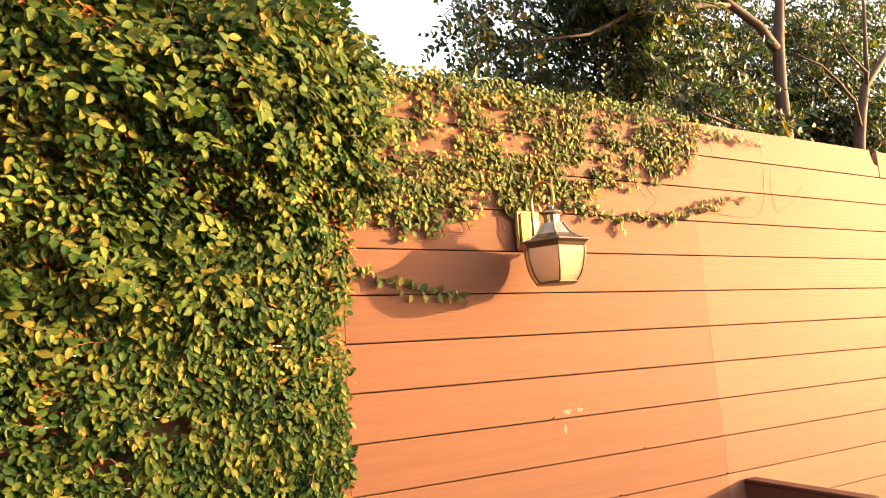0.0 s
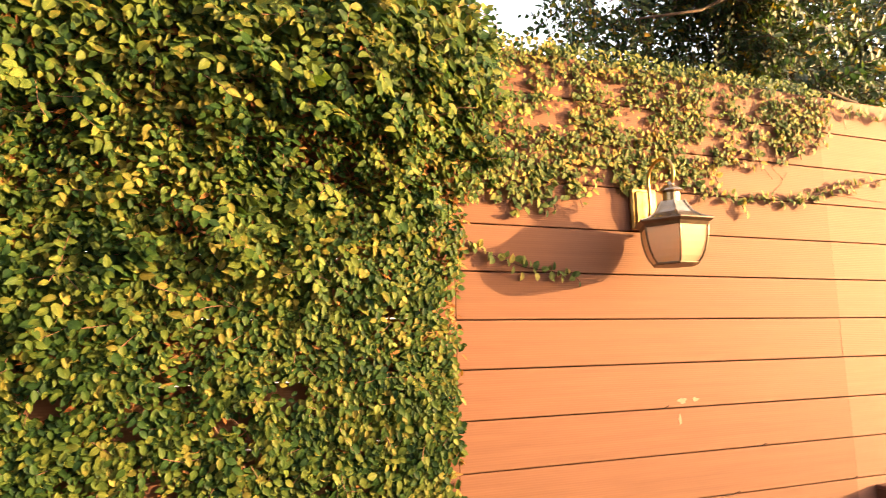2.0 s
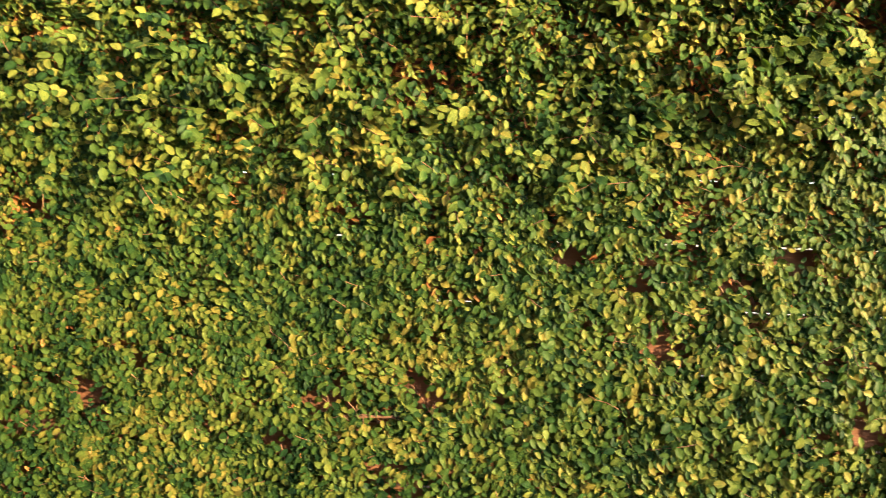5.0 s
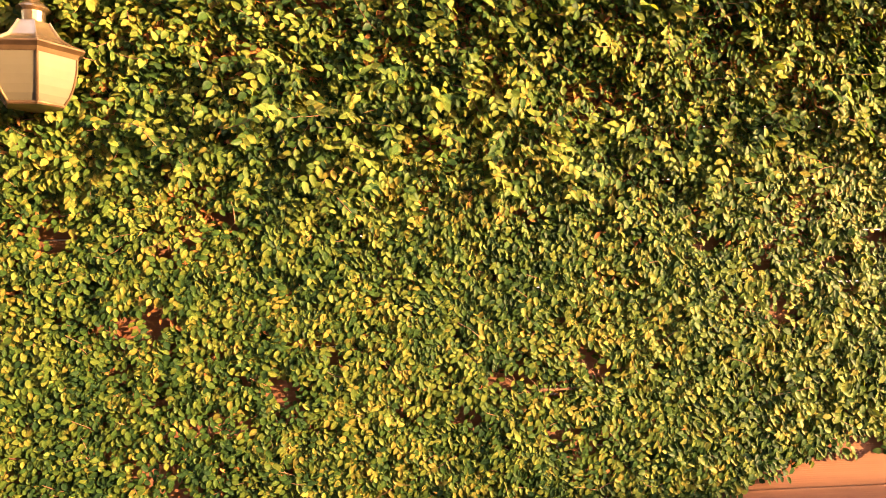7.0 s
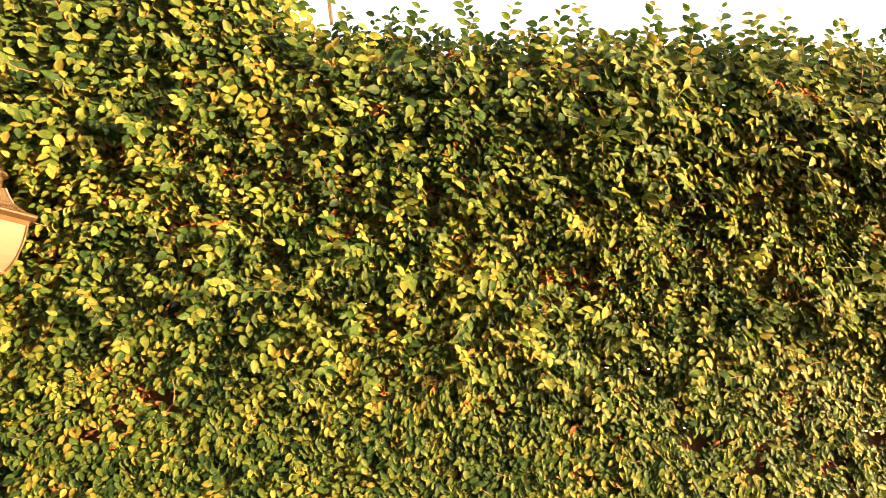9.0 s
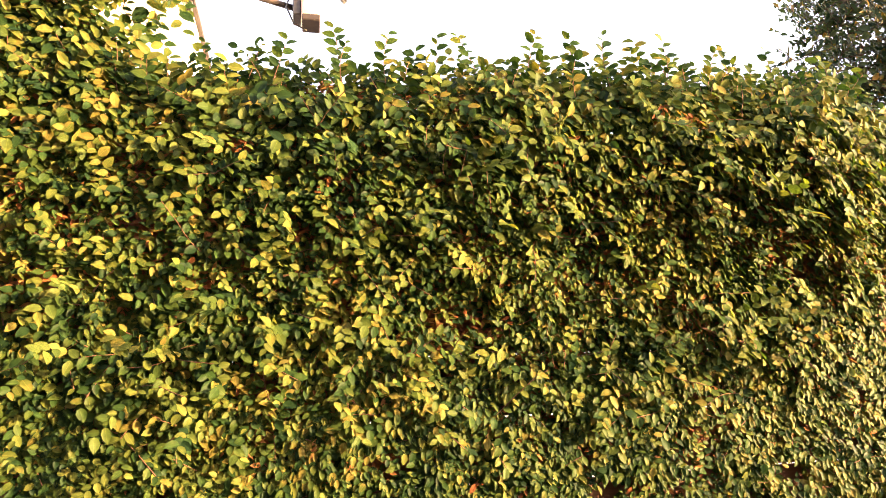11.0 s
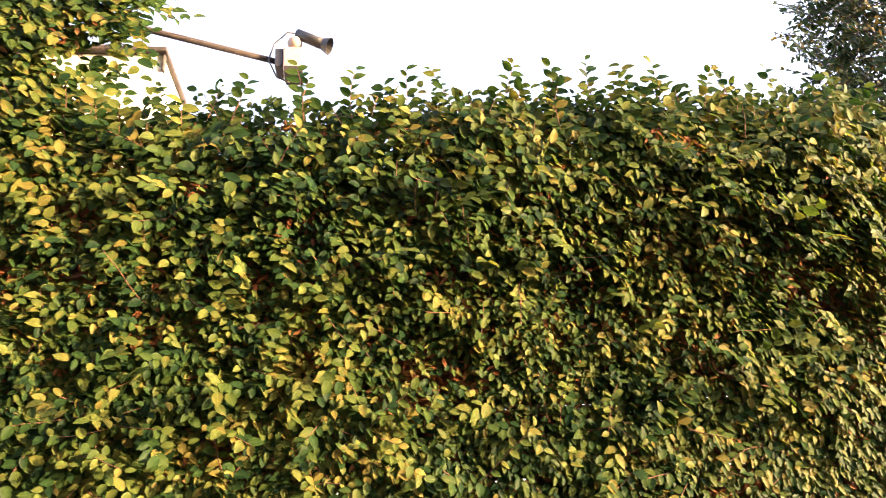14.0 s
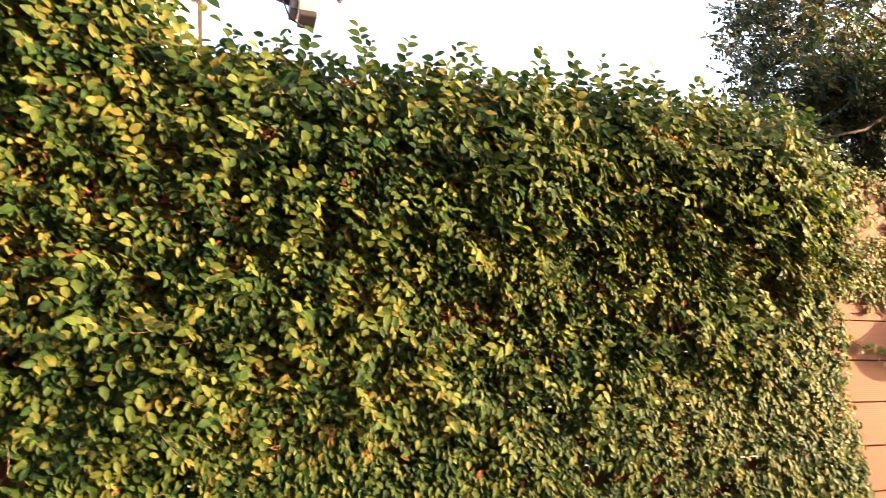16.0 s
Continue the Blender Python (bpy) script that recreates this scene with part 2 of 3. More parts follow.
def leaf_mesh(name, base, tip, normal, length, width, mat, blade):
    """One mesh of many leaves: base points, tip directions, blade normals."""
    u, across, cup, faces = blade
    t = unit(tip)
    nn = unit(normal - t * np.sum(normal * t, axis=1, keepdims=True))
    s = np.cross(t, nn)
    L, W = length[:, None, None], width[:, None, None]
    v = base[:, None, :] + t[:, None, :] * L * u[None, :, None] + s[:, None, :] * W * across[None, :, None] * 0.5 + nn[:, None, :] * L * cup[None, :, None]
    count = len(base)
    f = (faces[None] + (np.arange(count) * len(u))[:, None, None]).reshape(-1, 3)
    me = bpy.data.meshes.new(name)
    me.vertices.add(count * len(u))
    me.vertices.foreach_set("co", v.reshape(-1).astype(np.float32))
    me.loops.add(len(f) * 3)
    me.loops.foreach_set("vertex_index", f.reshape(-1).astype(np.int32))
    me.polygons.add(len(f))
    me.polygons.foreach_set("loop_start", (np.arange(len(f)) * 3).astype(np.int32))
    uv = np.stack((u, across * 0.5 + 0.5), axis=1)[faces.reshape(-1)]
    me.uv_layers.new(name="blade").data.foreach_set("uv", np.tile(uv, (count, 1)).reshape(-1).astype(np.float32))
    me.update(calc_edges=True)
    me.shade_smooth()
    me.materials.append(mat)
    return me


# ---- setting: ground, boarded wall ----
PITCH, Z0, GAP = 0.146, 0.45, 0.0036
WIDE, WIDE_Z0 = 0.167, 0.143


def line(k):
    return Z0 + k * PITCH


bm = bmesh.new()
bmesh.ops.create_grid(bm, x_segments=2, y_segments=2, size=400)
tagged(mesh_object("ground", bm, M_GROUND), "pale brown paving on level ground", "ground", kind="structure")

wall = tagged(new("wall_north"), "wall of horizontal brown composite boards with dark joints", "wall", kind="structure")
rng = random.Random(4)
BOARDS = []
STAGGER = [rng.uniform(-0.006, 0.006) for _ in range(30)]


def board_bay(x0, x1, rows, mat, gap=GAP, face=0.0, base=Z0, pitch=PITCH):
    """A bay of boards between two ends; each row is one board."""
    for k in rows:
        a = x0 + STAGGER[k + 3] * (x0 > 0.5)
        c = x1 + STAGGER[k + 3] * (x1 > 0.5)
        out = face + rng.uniform(-0.0006, 0.0006)
        BOARDS.append((a, c, base + k * pitch + gap / 2, base + (k + 1) * pitch - gap / 2, out, mat))


board_bay(0.0, 1.566, range(-3, 13), M_BOARD)
board_bay(1.566, 3.0, range(-3, 12), M_BOARD_PALE)
board_bay(3.0, 4.6, range(-3, 13), M_BOARD_PALE)
board_bay(4.6, 6.2, range(-3, 13), M_BOARD_PALE)
for x0, x1, count in ((-1.6, -0.002, 13), (-3.2, -1.6, 13), (-4.8, -3.2, 19), (-6.4, -4.8, 19)):
    board_bay(x0, x1, range(-1, count), M_BOARD, 0.0044, base=WIDE_Z0, pitch=WIDE)
board_bay(-3.2, -2.52, range(13, 19), M_BOARD, 0.0044, base=WIDE_Z0, pitch=WIDE)

bm = bmesh.new()
box(bm, 0.02, 6.2, 0.045, 0.06, 0.0, line(13) - 0.03)
part("backing", bm, M_BACK, wall, "dark backing sheet behind the boards")
for x in (-6.3, -4.8, -3.2, -1.6, 0.0, 1.57, 3.1, 4.6, 6.1):
    bm = bmesh.new()
    top = 2.3 if x > -3.0 else 3.3
    box(bm, x - 0.035, x + 0.035, 0.062, 0.132, 0.0, top, 0.004)
    part("post", bm, M_BACK, wall)

M_CHALK = plain_material("chalky_paint", (0.20, 0.105, 0.072), (0.27, 0.16, 0.115), 0.8, 60)


def blot(name, x, z, w, h, seed, label):
    """A thin dab of dried paint with an uneven edge."""
    rr = random.Random(seed)
    bm = bmesh.new()
    skin = min((b[4] for b in BOARDS if b[0] <= x <= b[1] and b[2] <= z <= b[3]), default=0.0) - 0.0009
    ring = []
    for k in range(14):
        a = 2 * math.pi * k / 14
        r = rr.uniform(0.55, 1.1)
        ring.append(bm.verts.new((x + math.cos(a) * w / 2 * r, skin, z + math.sin(a) * h / 2 * r)))
    face = bm.faces.new(ring)
    ext = bmesh.ops.extrude_face_region(bm, geom=[face])
    for v in ext["geom"]:
        if isinstance(v, bmesh.types.BMVert):
            v.co.y += 0.002
    bmesh.ops.recalc_face_normals(bm, faces=bm.faces)
    part(name, bm, M_CHALK, wall, label)


blot("paint_dab", 0.80, line(5) + 0.022, 0.045, 0.022, 1, "pale smear of dried paint")
blot("paint_dab", 0.855, line(5) + 0.024, 0.026, 0.018, 2, "pale smear of dried paint")
blot("paint_dab", 0.785, line(5) - 0.035, 0.016, 0.04, 3, "pale smear of dried paint")
blot("paint_streak", 2.055, line(12) + 0.085, 0.014, 0.12, 4, "pale drip of dried paint")
blot("paint_streak", 1.715, line(12) + 0.075, 0.010, 0.10, 5, "pale drip of dried paint")
for k, (x, kk, ln) in enumerate(((0.28, 2, 0.06), (0.50, 2, 0.07), (0.06, 3, 0.05), (0.72, 5, 0.03), (1.12, 4, 0.03), (0.98, 3, 0.05), (1.54, 3, 0.03))):
    bm = bmesh.new()
    z = line(kk)
    tube(bm, [(x - ln * 0.6, -0.001, z + 0.001), (x, -0.006, z + 0.002), (x + ln * 0.4, -0.016, z + 0.012)], 0.0016, 5)
    tagged(mesh_object("twig", bm, M_BARK), "short dry twig caught in a joint of the boards", "twig", "twigs in the joints")

# ---- low board partition beside the wall ----
partition = tagged(new("low_partition"), "low dark brown board partition standing out from the wall", "partition")
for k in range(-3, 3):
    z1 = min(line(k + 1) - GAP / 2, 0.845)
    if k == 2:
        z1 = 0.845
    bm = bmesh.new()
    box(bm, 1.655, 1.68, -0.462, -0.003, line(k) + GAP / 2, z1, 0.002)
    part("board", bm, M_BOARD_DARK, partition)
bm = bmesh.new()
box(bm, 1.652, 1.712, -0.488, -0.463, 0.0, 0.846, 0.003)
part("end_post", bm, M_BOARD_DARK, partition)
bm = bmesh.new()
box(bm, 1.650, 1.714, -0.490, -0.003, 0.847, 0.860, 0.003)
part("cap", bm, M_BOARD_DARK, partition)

# ---- unseen walls added behind the camera to close the place and block light ----
# Height set so that its shadow covers the foot of the boarded wall.
bm = bmesh.new()
box(bm, 0.55, 16, -3.05, -2.85, 0.0, 1.66, 0.01)
tagged(mesh_object("wall_south", bm, M_RENDER), "plain pale unseen wall, added to shade the foot of the boards", "wall", kind="structure")
# Tall wall added clear of the sun's path to cut sky light, for deeper shadows.
bm = bmesh.new()
box(bm, -9, 0.5, -3.25, -2.95, 0.0, 5.2, 0.01)
tagged(mesh_object("wall_house", bm, M_SKY_BLOCK), "plain brown unseen wall, added to block sky light", "wall", kind="structure")


# ---- wall lanterns ----
def lantern(x, z, cy, wide, tall, glass, label):
    """Six-sided coach lantern on a curved brass arm; z is the underside."""
    thing = tagged(new("wall_lantern"), label, "lantern", "wall lanterns")
    turn = 0.0
    bm = bmesh.new()
    box(bm, x - 0.052, x + 0.052, -0.022, -0.002, z + 0.140, z + 0.282, 0.006)
    box(bm, x - 0.040, x + 0.040, -0.030, -0.022, z + 0.153, z + 0.269, 0.004)
    part("backplate", bm, M_BRASS, thing, "polished brass backplate")
    bm = bmesh.new()
    pts = [(x, -0.028, z + 0.170), (x, -0.042, z + 0.182), (x, -0.048, z + 0.21), (x, -0.047, z + 0.265)]
    mid, half = (cy - 0.066) / 2, -(cy + 0.026) / 2
    for k in range(0, 17):
        a = math.pi * (1.0 - k / 16 * 1.18)
        r = 1.0 - 0.25 * max(0.0, k / 16 - 0.7)
        pts.append((x, mid + half * r * math.cos(math.pi - a), z + 0.296 + 0.062 * r * math.sin(a)))
    pts.append((x, cy + 0.004, z + 0.262))
    tube(bm, pts, 0.0057, 8)
    part("arm", bm, M_BRASS, thing, "curved brass arm", True)
    bm = bmesh.new()
    lathe(bm, [(0.036, z + 0.207), (0.044, z + 0.192), (0.060, z + 0.168), (0.088, z + 0.150), (0.116, z + 0.141)], 6, (x, cy), turn)
    roof = part("roof", bm, M_BRONZE, thing, "flared bronze roof with six sides")
    flare = [(0.037, 0.208), (0.045, 0.193), (0.061, 0.169), (0.089, 0.151), (0.117, 0.142)]
    for k in range(6):
        a = turn + math.pi / 3 * k
        bm = bmesh.new()
        tube(bm, [(x + r * math.cos(a), cy + r * math.sin(a), z + h) for r, h in flare], 0.0028, 6)
        part("hip_rib", bm, M_BRONZE, roof)
    bm = bmesh.new()
    lathe(bm, [(0.010, z + 0.272), (0.014, z + 0.262), (0.034, z + 0.246), (0.038, z + 0.240), (0.026, z + 0.234), (0.025, z + 0.208), (0.034, z + 0.203)], 16, (x, cy))
    part("chimney_cap", bm, M_BRONZE, roof)
    bm = bmesh.new()
    lathe(bm, [(0.118, z + 0.142), (0.119, z + 0.138), (0.105, z + 0.130), (0.100, z + 0.120)], 6, (x, cy), turn)
    part("eave_band", bm, M_BAR, thing)
    prof = [(0.098, 0.120), (0.0975, 0.105), (0.0958, 0.088), (0.0922, 0.068), (0.0865, 0.047), (0.078, 0.027), (0.066, 0.010)]
    for s in range(6):
        a0, a1 = turn + math.pi / 3 * s, turn + math.pi / 3 * (s + 1)
        bm = bmesh.new()
        for rr, dz in ((0.0, 0), (-0.004, 0)):
            rows = []
            for r, h in prof:
                r = r + rr
                rows.append([bm.verts.new((x + r * math.cos(a), cy + r * math.sin(a), z + h)) for a in (a0, a1)])
            for u, w in zip(rows, rows[1:]):
                bm.faces.new((u[0], u[1], w[1], w[0]) if rr == 0 else (u[0], w[0], w[1], u[1]))
        part("pane", bm, glass, thing)
        bm = bmesh.new()
        tube(bm, [(x + (r + 0.001) * math.cos(a0), cy + (r + 0.001) * math.sin(a0), z + h) for r, h in prof], 0.0030, 6)
        part("glazing_bar", bm, M_BAR, thing)
    bm = bmesh.new()
    lathe(bm, [(0.068, z + 0.011), (0.069, z + 0.007), (0.066, z + 0.003), (0.02, z + 0.002)], 6, (x, cy), turn)
    part("base_ring", bm, M_BAR, thing)
    bm = bmesh.new()
    lathe(bm, [(0.014, z + 0.02), (0.014, z + 0.06), (0.022, z + 0.085), (0.012, z + 0.108)], 10, (x, cy))
    part("bulb", bm, glass, thing)
    for child in thing.children:
        w = 1.0 if child.name.startswith(("arm", "backplate")) else wide
        m = Matrix.Translation((x, cy, z)) @ Matrix.Diagonal((w, w, tall, 1.0)) @ Matrix.Translation((-x, -cy, -z))
        for ob in (child, *child.children):
            ob.data.transform(m)
    return thing


lantern(0.684, 1.628, -0.152, 1.07, 1.0, M_GLASS, "six-sided brass wall lantern with frosted cream panes")
lantern(-2.966, 1.660, -0.165, 1.10, 1.10, M_GLASS_DIMMED, "six-sided brass wall lantern with beige panes, dimmed in colour for weaker light")

# ---- security camera on an arm over the parapet ----
mast = tagged(new("security_camera_pole"), "small security camera and junction box on a thin steel arm", "security camera")
bm = bmesh.new()
tube(bm, [(-3.25, 0.42, 3.50), (-2.6, 0.48, 3.30), (-1.86, 0.54, 3.135)], 0.012, 8)
part("arm", bm, M_STEEL, mast, "thin rusty steel arm", True)
bm = bmesh.new()
tube(bm, [(-3.25, 0.42, 2.925), (-3.25, 0.42, 3.56)], 0.03, 10)
part("pole", bm, M_STEEL, mast)
bm = bmesh.new()
box(bm, -1.874, -1.842, 0.49, 0.57, 3.075, 3.165, 0.004)
part("clamp", bm, M_BLACK, mast)
bm = bmesh.new()
box(bm, -1.842, -1.772, 0.48, 0.56, 3.056, 3.166, 0.006)
part("junction_box", bm, M_CASE, mast, "cream plastic junction box")
bm = bmesh.new()
box(bm, -1.838, -1.768, 0.476, 0.564, 3.042, 3.072, 0.004)
part("box_base", bm, M_STEEL, mast)
bm = bmesh.new()
bmesh.ops.create_uvsphere(bm, u_segments=14, v_segments=10, radius=0.030, matrix=Matrix.Translation((-1.80, 0.51, 3.205)))
part("ball_joint", bm, M_CASE, mast, "peach plastic ball joint", True)
bm = bmesh.new()
tube(bm, [(-1.79, 0.50, 3.246), (-1.685, 0.49, 3.186)], [0.021, 0.023], 14)
body = part("camera_body", bm, M_BLACK, mast, "dark camera tube", True)
bm = bmesh.new()
tube(bm, [(-1.690, 0.49, 3.189), (-1.664, 0.487, 3.176)], [0.024, 0.035], 14, False)
part("sun_hood", bm, M_BLACK, body)
bm = bmesh.new()
tube(bm, [(-1.79, 0.53, 3.275), (-1.83, 0.52, 3.27), (-1.88, 0.51, 3.20), (-1.90, 0.51, 3.12), (-1.87, 0.52, 3.05), (-1.82, 0.53, 3.03)], 0.0035, 6)
part("cable", bm, M_BLACK, mast, "", True)

# ---- white parapet of the house behind the wall ----
house = tagged(new("house"), "white rendered house wall with thin brown coping behind the boards", "house")
bm = bmesh.new()
box(bm, -11, -2.206, 0.24, 0.62, 0.0, 2.905)
part("wall", bm, M_RENDER, house)
bm = bmesh.new()
box(bm, -11, -2.19, 0.215, 0.64, 2.906, 2.924, 0.003)
part("coping", bm, M_ROOF, house, "thin brown-grey coping")
bm = bmesh.new()
box(bm, -2.205, -2.197, 0.23, 0.25, 2.84, 2.904, 0.002)
part("corner_trim", bm, M_ROOF, house)

# ---- climbing fig ----
nrand = np.random.RandomState(11)


def smooth(a, b, v):
    s = min(1.0, max(0.0, (v - a) / (b - a)))
    return s * s * (3 - 2 * s)


def fbm(x, z, f, seed=0.0):
    return noise.fractal(Vector((x * f + seed, z * f, seed * 1.7)), 0.6, 2.0, 3)


LOWER = [(-6.0, 0.2), (-1.7, 0.3), (-1.2, 0.40), (-0.94, 0.465), (-0.80, 0.52), (-0.66, 0.575), (-0.56, 0.605), (-0.48, 0.63), (-0.36, 0.575), (-0.16, 0.635), (0.03, 0.665)]
UPPER = [(-6.0, 3.45), (-2.55, 3.36), (-2.42, 2.86), (-2.36, 2.60), (-2.30, 2.46), (-2.20, 2.415), (-1.6, 2.43), (-1.0, 2.46), (-0.3, 2.475), (0.0, 2.46), (0.12, 2.28)]
OVERHANG = [(2.58, -2.34), (2.66, -2.23), (2.8, -2.19), (3.0, -2.20), (3.4, -2.26)]
DEPTH = [(0.4, 0.020), (0.9, 0.024), (1.2, 0.034), (1.45, 0.050), (1.65, 0.072), (1.85, 0.105), (2.1, 0.150), (2.4, 0.170), (3.5, 0.165)]
HOLES = [(-0.48, 1.28, 0.055), (-1.05, 1.275, 0.05), (-1.68, 0.865, 0.06), (-1.80, 0.75, 0.06), (-1.516, 0.69, 0.045), (-0.419, 1.017, 0.045),
         (-0.30, 0.853, 0.05), (-0.398, 0.866, 0.03), (-0.81, 1.05, 0.04), (-0.19, 0.895, 0.03), (-1.632, 0.855, 0.05), (-1.53, 0.83, 0.05),
         (-2.98, 1.32, 0.05), (-2.49, 1.365, 0.04), (-1.40, 0.90, 0.05), (-2.35, 0.86, 0.05), (-0.62, 1.22, 0.035), (-0.85, 1.2, 0.03)]


HOLES = [(x, z, r * 1.1) for x, z, r in HOLES]
hole_rng = random.Random(8)
for k in range(46):
    HOLES.append((hole_rng.uniform(-3.3, -0.12), hole_rng.uniform(0.6, 1.5), hole_rng.uniform(0.012, 0.026)))


def bare(x, z):
    """1 outside the bare patches, falling towards 0 in the middle of one."""
    for hx, hz, hr in HOLES:
        if abs(z - hz) < hr * 1.5 and abs(x - hx) < hr * 2.2:
            d = math.hypot((x - hx) / 1.5, z - hz) * (1.35 + 0.9 * fbm(x, z, 26.0, 4.0))
            if d < hr:
                return d / hr
    return 1.0


def along(table, x):
    return float(np.interp(x, [p[0] for p in table], [p[1] for p in table]))


def youth(x, z):
    """Share of young growth: low on the wall, towards the bare boards."""
    return smooth(1.32, 0.95, z) * smooth(-1.5, -0.6, x)


def thin(x, z):
    """1 where the growth opens up and shows stems and boards."""
    return smooth(0.14, 0.42, fbm(x * 0.75, z * 1.6, 6.0, 1.0)) * (1.0 - 0.2 * smooth(1.6, 2.0, z)) + 0.35 * smooth(-1.9, -2.7, x) * smooth(1.5, 1.2, z)


def cover(x, z):
    """How densely the fig grows at a place on the wall, 0 to 1."""
    edge = 0.022 * fbm(0, z, 9.0, 3.0) + 0.09 * smooth(1.75, 2.05, z)
    low = along(LOWER, x) + 0.012 + 0.02 * fbm(x, 0, 10.0, 5.0)
    if x > edge or z < low:
        return 0.0
    if z > along(UPPER, x) - 0.02 + 0.04 * fbm(x, 0, 4.0, 8.0) and (z < 2.58 or x > along(OVERHANG, z)):
        return 0.0
    return (0.08 + 0.92 * bare(x, z) ** 4) * (1.0 - 0.8 * thin(x, z)) * (1.0 - 0.35 * youth(x, z))


def depth(x, z):
    """How far the fig stands out from the boards: thin low down, a thick rounded head at the top."""
    d = along(DEPTH, z) * (0.55 + 0.45 * smooth(0.12, -0.3, x))
    d *= 1.0 - 0.3 * youth(x, z)
    d *= 0.3 + 0.7 * smooth(0.07, 0.15, math.hypot(x + 2.95, (z - 1.80) * 0.7))
    over = (z - along(UPPER, x) + 0.16) / 0.17
    if over > 0 and z < 2.58:
        d *= math.sqrt(max(0.04, 1.0 - over * over))
    reach = 0.30 - 0.08 * smooth(1.5, 1.9, z)
    return max(0.014, d * (1.0 + reach * (fbm(x, z * 1.3, 3.8, 2.0) + 0.4 * fbm(x, z * 1.4, 10.0, 12.0))))


def tilt(x, z):
    """How the blades turn along the wall: outwards low down, back over the wall at the top."""
    side = 0.20 + 0.32 * smooth(1.1, 1.85, z)
    side -= 0.16 * smooth(-1.5, -0.5, x) * smooth(1.95, 1.6, z) * smooth(0.9, 1.3, z)
    return side - (1.0 * smooth(2.2, 2.42, z) if x > -2.2 else 0.0)


class Leaves:
    def __init__(self):
        self.rows = []

    def add(self, p, t, n, length, width):
        self.rows.append((*p, *t, *n, length, width))

    def mesh(self, name, mat, blade=BLADE):
        a = np.array(self.rows)
        return leaf_mesh(name, a[:, 0:3], a[:, 3:6], a[:, 6:9], a[:, 9], a[:, 10], mat, blade)


def spray(store, p, d, count, step, size, rnd, droop=0.25, stem=None, wild=1.0, level=0.0, lean=0.5):
    """Leaves in two ranks along one shoot from p towards d."""
    p, d = Vector(p), Vector(d).normalized()
    side = d.cross(Vector((0.15, -1.0, 0.25))).normalized()
    face = side.cross(d).normalized()
    if face.y > 0:
        face.negate()
    path = [p.copy()]
    for k in range(count):
        d = (d + Vector((rnd.gauss(0, 0.10), rnd.gauss(0, 0.07), rnd.gauss(0, 0.10) - droop * 0.1))).normalized()
        p = p + d * step
        path.append(p.copy())
        s = side if k % 2 else -side
        t = d * rnd.uniform(0.35, 0.9) + s * rnd.uniform(0.6, 1.0) + Vector((0, rnd.uniform(-0.3, 0.08) * wild, -0.15))
        if level:
            flat = Vector((1 if t.x > 0 else -1, -0.25, rnd.gauss(-0.28, 0.3)))
            t = t.normalized() * (1 - level) + flat * level
        n = face + Vector((rnd.gauss(lean * 1.5, 0.42 * wild), rnd.gauss(-0.5, 0.2), rnd.gauss(0.25, 0.40 * wild)))
        ln = size * rnd.uniform(0.7, 1.2) * (1.0 if k < count - 2 else 0.8)
        store.add(p, t, n, ln, ln * rnd.uniform(0.52, 0.70))
    if stem is not None:
        stem.append(path)
    return path


rnd = random.Random(21)
fig = tagged(new("climbing_fig"), "dense climbing fig with green and yellowing leaves over the boarded wall", "climbing plant")
under, outer, dry, young = Leaves(), Leaves(), Leaves(), Leaves()
stems = []


def shoot(p, d, count, step, size, lean, rise, loose, hang, fresh, tips=0.5, stem=None):
    """A shoot on the face of the fig: overlapping blades in two ranks that face outwards, the last ones young."""
    p, d = Vector(p), Vector(d).normalized()
    face = Vector((lean, -1.0, rise))
    path = [p.copy()]
    for k in range(count):
        d = (d + Vector((rnd.gauss(0, 0.12), rnd.gauss(0, 0.05), rnd.gauss(0, 0.10)))).normalized()
        p = p + d * step
        path.append(p.copy())
        s = d.cross(face).normalized()
        t = d * rnd.uniform(0.25, 0.7) + s * (1 if k % 2 else -1) * rnd.uniform(0.5, 1.0) + Vector((rnd.gauss(0, 0.15), -0.10 * rnd.random(), -hang))
        n = face + Vector((rnd.gauss(0, loose), rnd.gauss(0, 0.1), rnd.gauss(0, loose)))
        ln = size * rnd.uniform(0.75, 1.2)
        store = young if fresh or (k >= count - 2 and rnd.random() < tips) else outer
        store.add(p, t, n, ln, ln * rnd.uniform(0.56, 0.72))
    if stem:
        stems.append(path)


# small leaves that lie close to the boards, withered ones where the growth opens up
tries = 0
